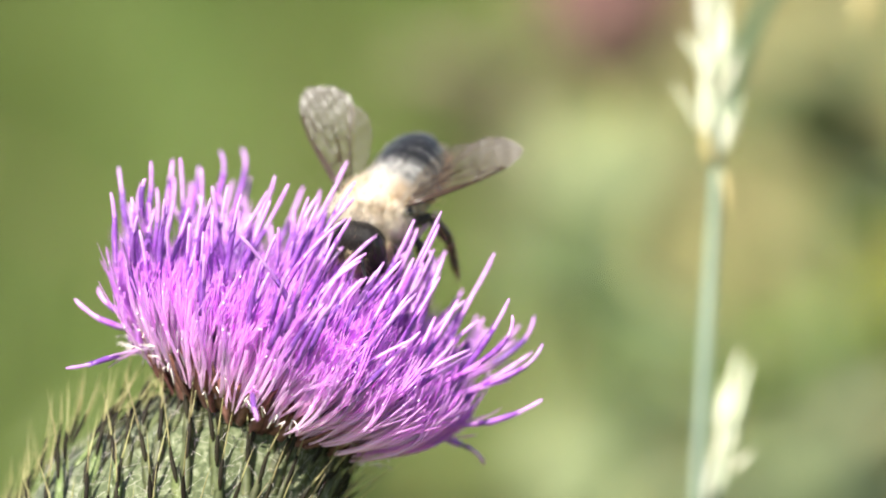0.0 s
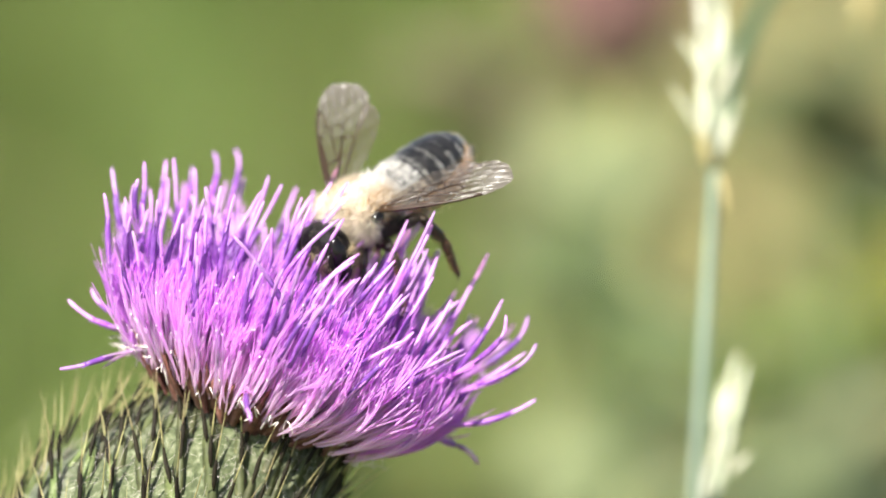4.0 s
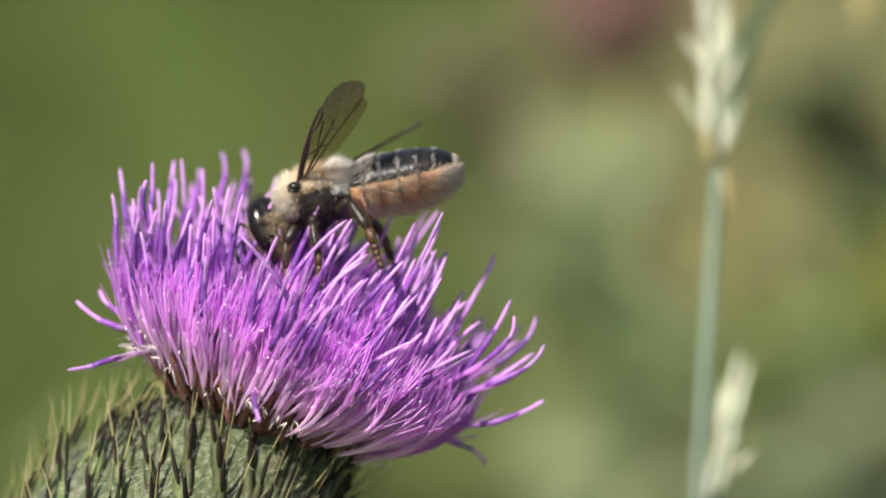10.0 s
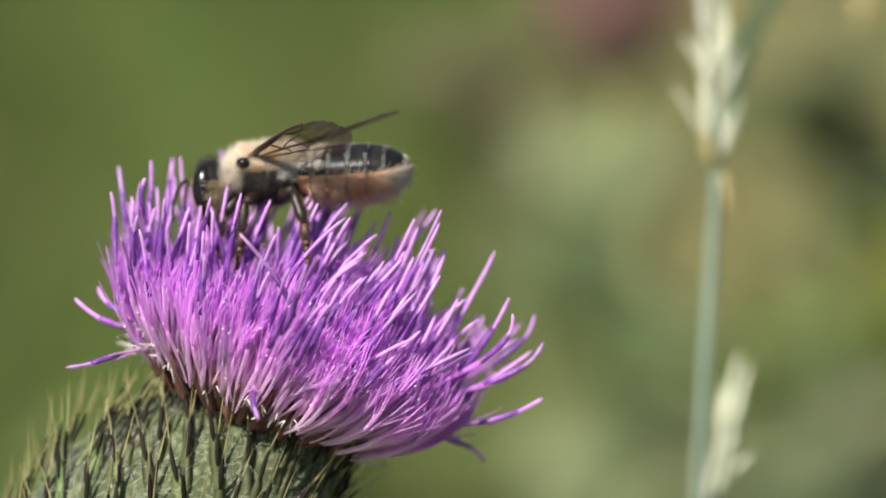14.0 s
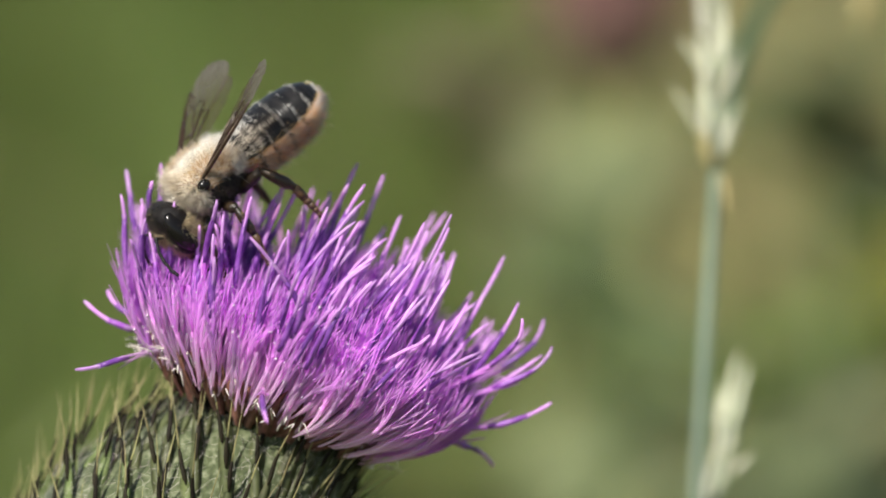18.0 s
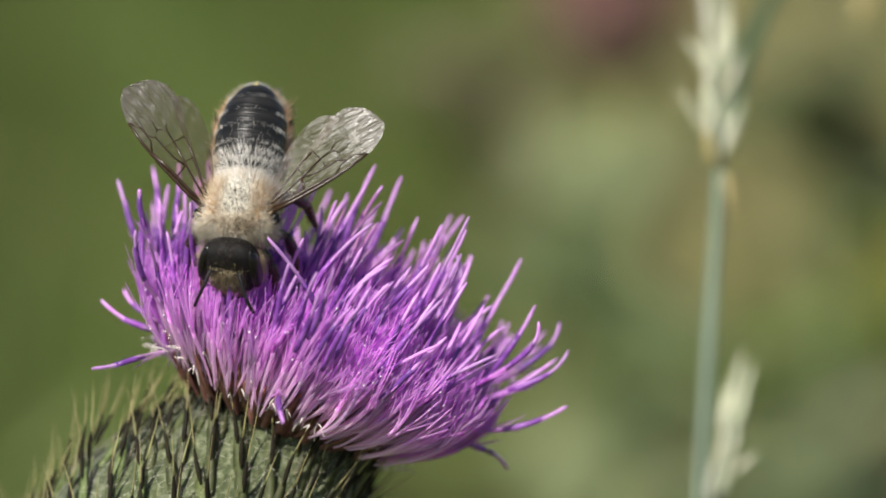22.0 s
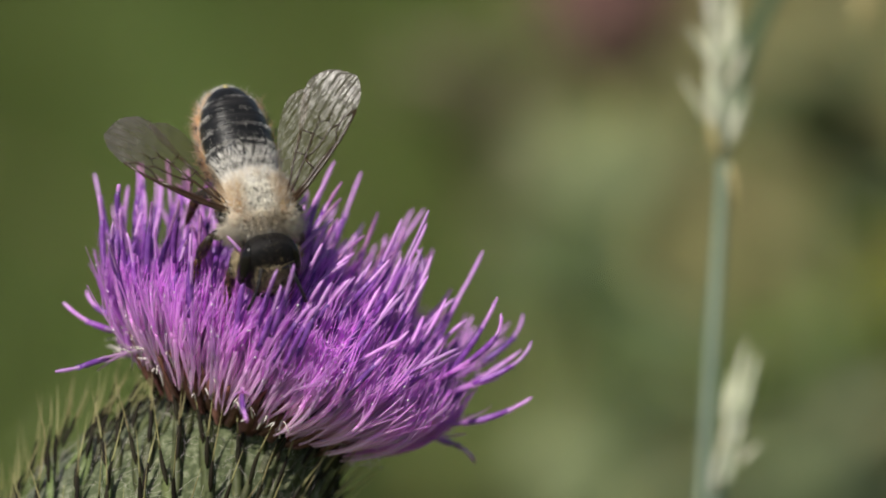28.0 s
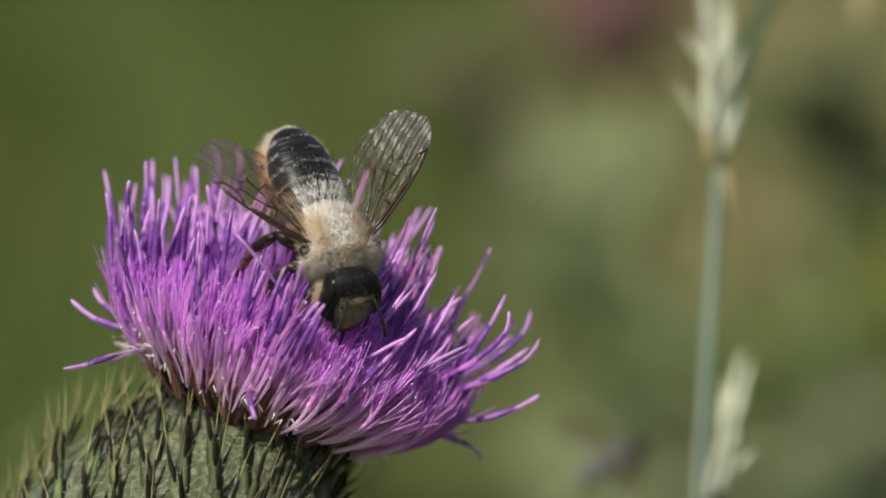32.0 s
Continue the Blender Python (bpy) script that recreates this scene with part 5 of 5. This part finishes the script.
    walk(abdomen, [
        (0.0, flex(0, 2)),
        (0.5, flex(6, 5)),
        (1.0, flex(4, -3)),
        (1.5, flex(1, 1)),
        (2.0, flex(4, 3)),
        (2.5, flex(2, 1)),
        (3.0, flex(2, 0)),
        (3.5, flex(3, 2)),
        (5.5, flex(-11, -5)),
        (6.0, flex(-4, -4)),
        (6.5, flex(3, -1)),
        (7.0, flex(-5, 0)),
        (7.5, flex(-9, 3)),
        (8.0, flex(-2, 4)),
        (8.5, flex(-5, 3)),
        (9.0, flex(-6, 2)),
        (9.5, flex(-5, 4)),
        (10.0, flex(-8, 2)),
        (10.5, flex(-0, 4)),
        (11.0, flex(2, -15)),
        (11.5, flex(-0, -16)),
        (12.0, flex(-0, -19)),
        (12.5, flex(1, -19)),
        (13.0, flex(2, 3)),
        (13.5, flex(-4, 1)),
        (14.0, flex(-2, 3)),
        (14.5, flex(-9, -1)),
        (16.5, flex(-4, -0)),
        (17.0, flex(-3, -1)),
        (17.5, flex(-2, -1)),
        (18.0, flex(-5, -1)),
        (18.5, flex(-3, -1)),
        (19.0, flex(-7, -3)),
        (19.5, flex(-2, -2)),
        (20.0, flex(1, 2)),
        (20.5, flex(2, -1)),
        (21.0, flex(3, 1)),
        (21.5, flex(4, 0)),
        (22.0, flex(2, 1)),
        (22.5, flex(1, -0)),
        (23.0, flex(-0, -0)),
        (23.5, flex(0, -0)),
        (24.0, flex(3, 1)),
        (24.5, flex(0, 1)),
        (25.0, flex(2, -1)),
        (25.5, flex(3, 0)),
        (27.5, flex(3, 1)),
        (28.0, flex(3, 1)),
        (28.5, flex(0, 4)),
        (29.0, flex(3, -2)),
        (29.5, flex(3, -1)),
        (30.0, flex(2, 4)),
        (30.5, flex(-0, 1)),
        (31.0, flex(5, -1)),
        (31.5, flex(3, 2)),
        (32.0, flex(2, 1)),
    ])
    walk(WINGS[-1], [
        (0.0, spread(-1, 45, 25)),
        (0.5, spread(-1, 41, 12)),
        (1.0, spread(-1, 45, 24)),
        (1.5, spread(-1, 44, 16)),
        (2.0, spread(-1, 38, 18)),
        (2.5, spread(-1, 39, 29)),
        (3.0, spread(-1, 39, 41)),
        (3.5, spread(-1, 42, 24)),
        (5.5, spread(-1, 51, 28)),
        (6.0, spread(-1, 49, 25)),
        (6.5, spread(-1, 47, 18)),
        (7.0, spread(-1, 46, 22)),
        (7.5, spread(-1, 61, 30)),
        (8.0, spread(-1, 63, 31)),
        (8.5, spread(-1, 58, 35)),
        (9.0, spread(-1, 32, 26)),
        (9.5, spread(-1, 15, 22)),
        (10.0, spread(-1, 46, 13)),
        (10.5, spread(-1, 57, 18)),
        (11.0, spread(-1, 50, 18)),
        (11.5, spread(-1, 53, 17)),
        (12.0, spread(-1, 50, 10)),
        (12.5, spread(-1, 49, 14)),
        (13.0, spread(-1, 42, 4)),
        (13.5, spread(-1, 69, 16)),
        (14.0, spread(-1, 68, 16)),
        (14.5, spread(-1, 49, 14)),
        (16.5, spread(-1, 61, 12)),
        (17.0, spread(-1, 46, 12)),
        (17.5, spread(-1, 46, 8)),
        (18.0, spread(-1, 45, 12)),
        (18.5, spread(-1, 49, 5)),
        (19.0, spread(-1, 40, -4)),
        (19.5, spread(-1, 47, 16)),
        (20.0, spread(-1, 56, 27)),
        (20.5, spread(-1, 45, 16)),
        (21.0, spread(-1, 40, 12)),
        (21.5, spread(-1, 39, 17)),
        (22.0, spread(-1, 39, 25)),
        (22.5, spread(-1, 37, 28)),
        (23.0, spread(-1, 36, 27)),
        (23.5, spread(-1, 34, 18)),
        (24.0, spread(-1, 49, 17)),
        (24.5, spread(-1, 42, 17)),
        (25.0, spread(-1, 36, 19)),
        (25.5, spread(-1, 27, 11)),
        (27.5, spread(-1, 34, 8)),
        (28.0, spread(-1, 30, 14)),
        (28.5, spread(-1, 52, 15)),
        (29.0, spread(-1, 52, 25)),
        (29.5, spread(-1, 48, 19)),
        (30.0, spread(-1, 48, 1)),
        (30.5, spread(-1, 38, 13)),
        (31.0, spread(-1, 48, 7)),
        (31.5, spread(-1, 39, 6)),
        (32.0, spread(-1, 40, 14)),
    ])
    walk(WINGS[1], [
        (0.0, spread(1, 44, 9)),
        (0.5, spread(1, 37, -0)),
        (1.0, spread(1, 27, 4)),
        (1.5, spread(1, 28, -11)),
        (2.0, spread(1, 29, -2)),
        (2.5, spread(1, 25, 2)),
        (3.0, spread(1, 25, 4)),
        (3.5, spread(1, 33, 3)),
        (5.5, spread(1, 30, 21)),
        (6.0, spread(1, 49, 10)),
        (6.5, spread(1, 41, 17)),
        (7.0, spread(1, 44, 22)),
        (7.5, spread(1, 65, 24)),
        (8.0, spread(1, 44, 29, -20)),
        (8.5, spread(1, 40, 29)),
        (9.0, spread(1, 45, 36)),
        (9.5, spread(1, 41, 38)),
        (10.0, spread(1, 34, 31)),
        (10.5, spread(1, 37, 19)),
        (11.0, spread(1, 17, 11)),
        (11.5, spread(1, 15, 12)),
        (12.0, spread(1, 19, 21)),
        (12.5, spread(1, 20, 17)),
        (13.0, spread(1, 22, 20, -42)),
        (13.5, spread(1, 37, 10)),
        (14.0, spread(1, 44, 17, -32)),
        (14.5, spread(1, 32, 16)),
        (16.5, spread(1, 39, 5)),
        (17.0, spread(1, 35, 8)),
        (17.5, spread(1, 30, 16)),
        (18.0, spread(1, 44, 30)),
        (18.5, spread(1, 38, 28, -15)),
        (19.0, spread(1, 60, 20, -48)),
        (19.5, spread(1, 32, 15, -8)),
        (20.0, spread(1, 32, 8)),
        (20.5, spread(1, 30, 18)),
        (21.0, spread(1, 32, 19)),
        (21.5, spread(1, 32, 17)),
        (22.0, spread(1, 32, 16)),
        (22.5, spread(1, 35, 18)),
        (23.0, spread(1, 35, 18)),
        (23.5, spread(1, 34, 32)),
        (24.0, spread(1, 35, 22)),
        (24.5, spread(1, 39, 36)),
        (25.0, spread(1, 47, 27)),
        (25.5, spread(1, 49, 35)),
        (27.5, spread(1, 44, 29)),
        (28.0, spread(1, 42, 30)),
        (28.5, spread(1, 41, 31)),
        (29.0, spread(1, 53, 23)),
        (29.5, spread(1, 53, 19)),
        (30.0, spread(1, 56, 24)),
        (30.5, spread(1, 51, 30)),
        (31.0, spread(1, 52, 30)),
        (31.5, spread(1, 47, 21)),
        (32.0, spread(1, 43, 24)),
    ])
    walk(thistle, [
        (0.0, sway(-0.05, 0.05, 0.01)),
        (0.5, sway(-0.18, 0.06, -0.01)),
        (1.0, sway(-0.43, 0.06, -0.12)),
        (1.5, sway(-0.57, 0.12, -0.17)),
        (2.0, sway(-0.42, 0.11, -0.06)),
        (2.5, sway(-0.24, -0.00, -0.01)),
        (3.0, sway(-0.29, 0.00, -0.05)),
        (3.5, sway(-0.45, 0.05, -0.05)),
        (5.5, sway(-0.26, -0.14, -0.15)),
        (6.0, sway(0.16, -0.01, -0.01)),
        (6.5, sway(-0.01, 0.05, 0.05)),
        (7.0, sway(-0.21, 0.09, -0.14)),
        (7.5, sway(-0.18, -0.01, -0.20)),
        (8.0, sway(0.01, -0.07, 0.01)),
        (8.5, sway(-0.10, 0.05, 0.01)),
        (9.0, sway(-0.36, 0.11, -0.26)),
        (9.5, sway(-0.20, 0.09, -0.13)),
        (10.0, sway(0.04, -0.02, -0.09)),
        (10.5, sway(0.02, -0.00, -0.00)),
        (11.0, sway(-0.30, 0.08, -0.09)),
        (11.5, sway(-0.39, 0.09, -0.18)),
        (12.0, sway(-0.16, 0.03, -0.09)),
        (12.5, sway(0.02, -0.05, -0.05)),
        (13.0, sway(0.00, -0.00, 0.00)),
        (13.5, sway(-0.10, 0.06, -0.09)),
        (14.0, sway(-0.04, 0.10, -0.05)),
        (14.5, sway(0.07, 0.03, 0.01)),
        (16.5, sway(0.10, 0.00, -0.03)),
        (17.0, sway(0.38, -0.11, 0.13)),
        (17.5, sway(0.86, -0.19, 0.36)),
        (18.0, sway(0.49, -0.08, 0.22)),
        (18.5, sway(-0.24, 0.14, -0.13)),
        (19.0, sway(-0.09, 0.12, -0.17)),
        (19.5, sway(0.76, -0.12, 0.33)),
        (20.0, sway(0.89, -0.13, 0.61)),
        (20.5, sway(0.14, 0.06, 0.19)),
        (21.0, sway(-0.27, 0.18, -0.03)),
        (21.5, sway(0.58, 0.08, 0.27)),
        (22.0, sway(1.40, -0.12, 0.76)),
        (22.5, sway(0.73, 0.00, 0.47)),
        (23.0, sway(-0.01, 0.21, 0.16)),
        (23.5, sway(0.53, 0.08, 0.27)),
        (24.0, sway(1.08, -0.13, 0.39)),
        (24.5, sway(0.54, -0.08, 0.10)),
        (25.0, sway(-0.13, 0.08, -0.10)),
        (25.5, sway(-0.11, -0.02, -0.15)),
        (27.5, sway(-1.09, 0.13, -0.87)),
        (28.0, sway(-0.67, -0.01, -0.63)),
        (28.5, sway(-0.07, -0.13, -0.38)),
        (29.0, sway(-0.20, -0.05, -0.58)),
        (29.5, sway(-0.72, 0.14, -0.66)),
        (30.0, sway(-0.62, 0.15, -0.78)),
        (30.5, sway(-0.06, 0.10, -0.41)),
        (31.0, sway(0.09, 0.12, -0.36)),
        (31.5, sway(-0.08, 0.13, -0.53)),
        (32.0, sway(-0.23, 0.14, -0.58)),
    ])
    breeze = [
        (0.0, (0.05, 0.11)),
        (0.5, (-0.06, 0.04)),
        (1.0, (-0.13, 0.00)),
        (1.5, (-0.24, 0.00)),
        (2.0, (-0.20, 0.06)),
        (2.5, (-0.23, 0.03)),
        (3.0, (-0.17, 0.01)),
        (3.5, (-0.12, -0.01)),
        (5.5, (0.05, 0.00)),
        (6.0, (0.17, 0.05)),
        (6.5, (0.25, 0.06)),
        (7.0, (0.18, 0.06)),
        (7.5, (0.17, 0.06)),
        (8.0, (0.15, 0.08)),
        (8.5, (0.14, 0.11)),
        (9.0, (0.13, 0.14)),
        (9.5, (0.10, 0.14)),
        (10.0, (0.09, 0.12)),
        (10.5, (0.04, 0.07)),
        (11.0, (0.01, 0.03)),
        (11.5, (-0.04, 0.00)),
        (12.0, (-0.06, 0.00)),
        (12.5, (-0.06, 0.00)),
        (13.0, (-0.04, 0.00)),
        (13.5, (0.05, 0.00)),
        (14.0, (0.05, 0.00)),
        (14.5, (0.04, -0.03)),
        (16.5, (-0.02, -0.05)),
        (17.0, (-0.04, -0.08)),
        (17.5, (-0.04, -0.08)),
        (18.0, (-0.01, -0.08)),
        (18.5, (0.13, -0.01)),
        (19.0, (0.14, 0.00)),
        (19.5, (0.06, -0.08)),
        (20.0, (0.05, -0.12)),
        (20.5, (0.06, -0.08)),
        (21.0, (0.19, 0.03)),
        (21.5, (0.15, 0.04)),
        (22.0, (0.23, -0.01)),
        (22.5, (0.12, -0.08)),
        (23.0, (0.26, 0.01)),
        (23.5, (0.23, 0.00)),
        (24.0, (0.45, 0.19)),
        (24.5, (0.35, 0.11)),
        (25.0, (0.44, 0.19)),
        (25.5, (0.47, 0.33)),
        (27.5, (0.53, 0.51)),
        (28.0, (0.49, 0.60)),
        (28.5, (0.38, 0.48)),
        (29.0, (0.31, 0.41)),
        (29.5, (0.26, 0.38)),
        (30.0, (0.24, 0.33)),
        (30.5, (0.19, 0.25)),
        (31.0, (0.21, 0.18)),
        (31.5, (0.18, 0.17)),
        (32.0, (0.18, 0.18)),
    ]
    for ob in (stalk_a, stalk_b):
        at = ob.matrix_basis.copy()
        walk(ob, [(t, Matrix.Translation((RIGHT * d[0] + UP * d[1]) * MM) @ at) for t, d in breeze])
    # florets that the bee pushes aside
    for n, fl in enumerate(BENT):
        at = fl.matrix_basis.copy()
        c = at.translation
        rows = []
        for t, a in ((0.0, 0), (17.5, 0), (19.0, -6), (20.5, -11), (23.0, -13), (25.5, -12), (27.5, -6), (29.0, -4), (32.0, -4)):
            turn = Matrix.Rotation(radians(a * (0.8 + 0.15 * n)), 4, AWAY)
            rows.append((t, Matrix.Translation(c) @ turn @ Matrix.Translation(-c) @ at))
        walk(fl, rows)
    # the fly
    face = pose(0, 0, 0, 15, -15, 30)
    walk(fly, [(t, Matrix.Translation(spot(*px(x, y, 60), 60)) @ face) for t, x, y in ((0.0, 1090, 2600), (31.0, 1090, 2600), (31.7, 1085, 1350), (31.9, 1078, 1000), (32.0, 1075, 822))])
    # legs feel their way over the florets
    for leg, c, s, k in LEGS:
        rows = []
        for i in range(65):
            t = i * 0.5
            a = 9 * math.sin(2.3 * t + k * 2.1 + s) + 5 * math.sin(5.1 * t + k + 2 * s)
            e = 6 * math.sin(3.1 * t + k * 1.3 - s)
            rows.append((t, Matrix.Translation(c) @ pose(0, 0, 0, e * s, 0, a)))
        walk(leg, rows)


motions()
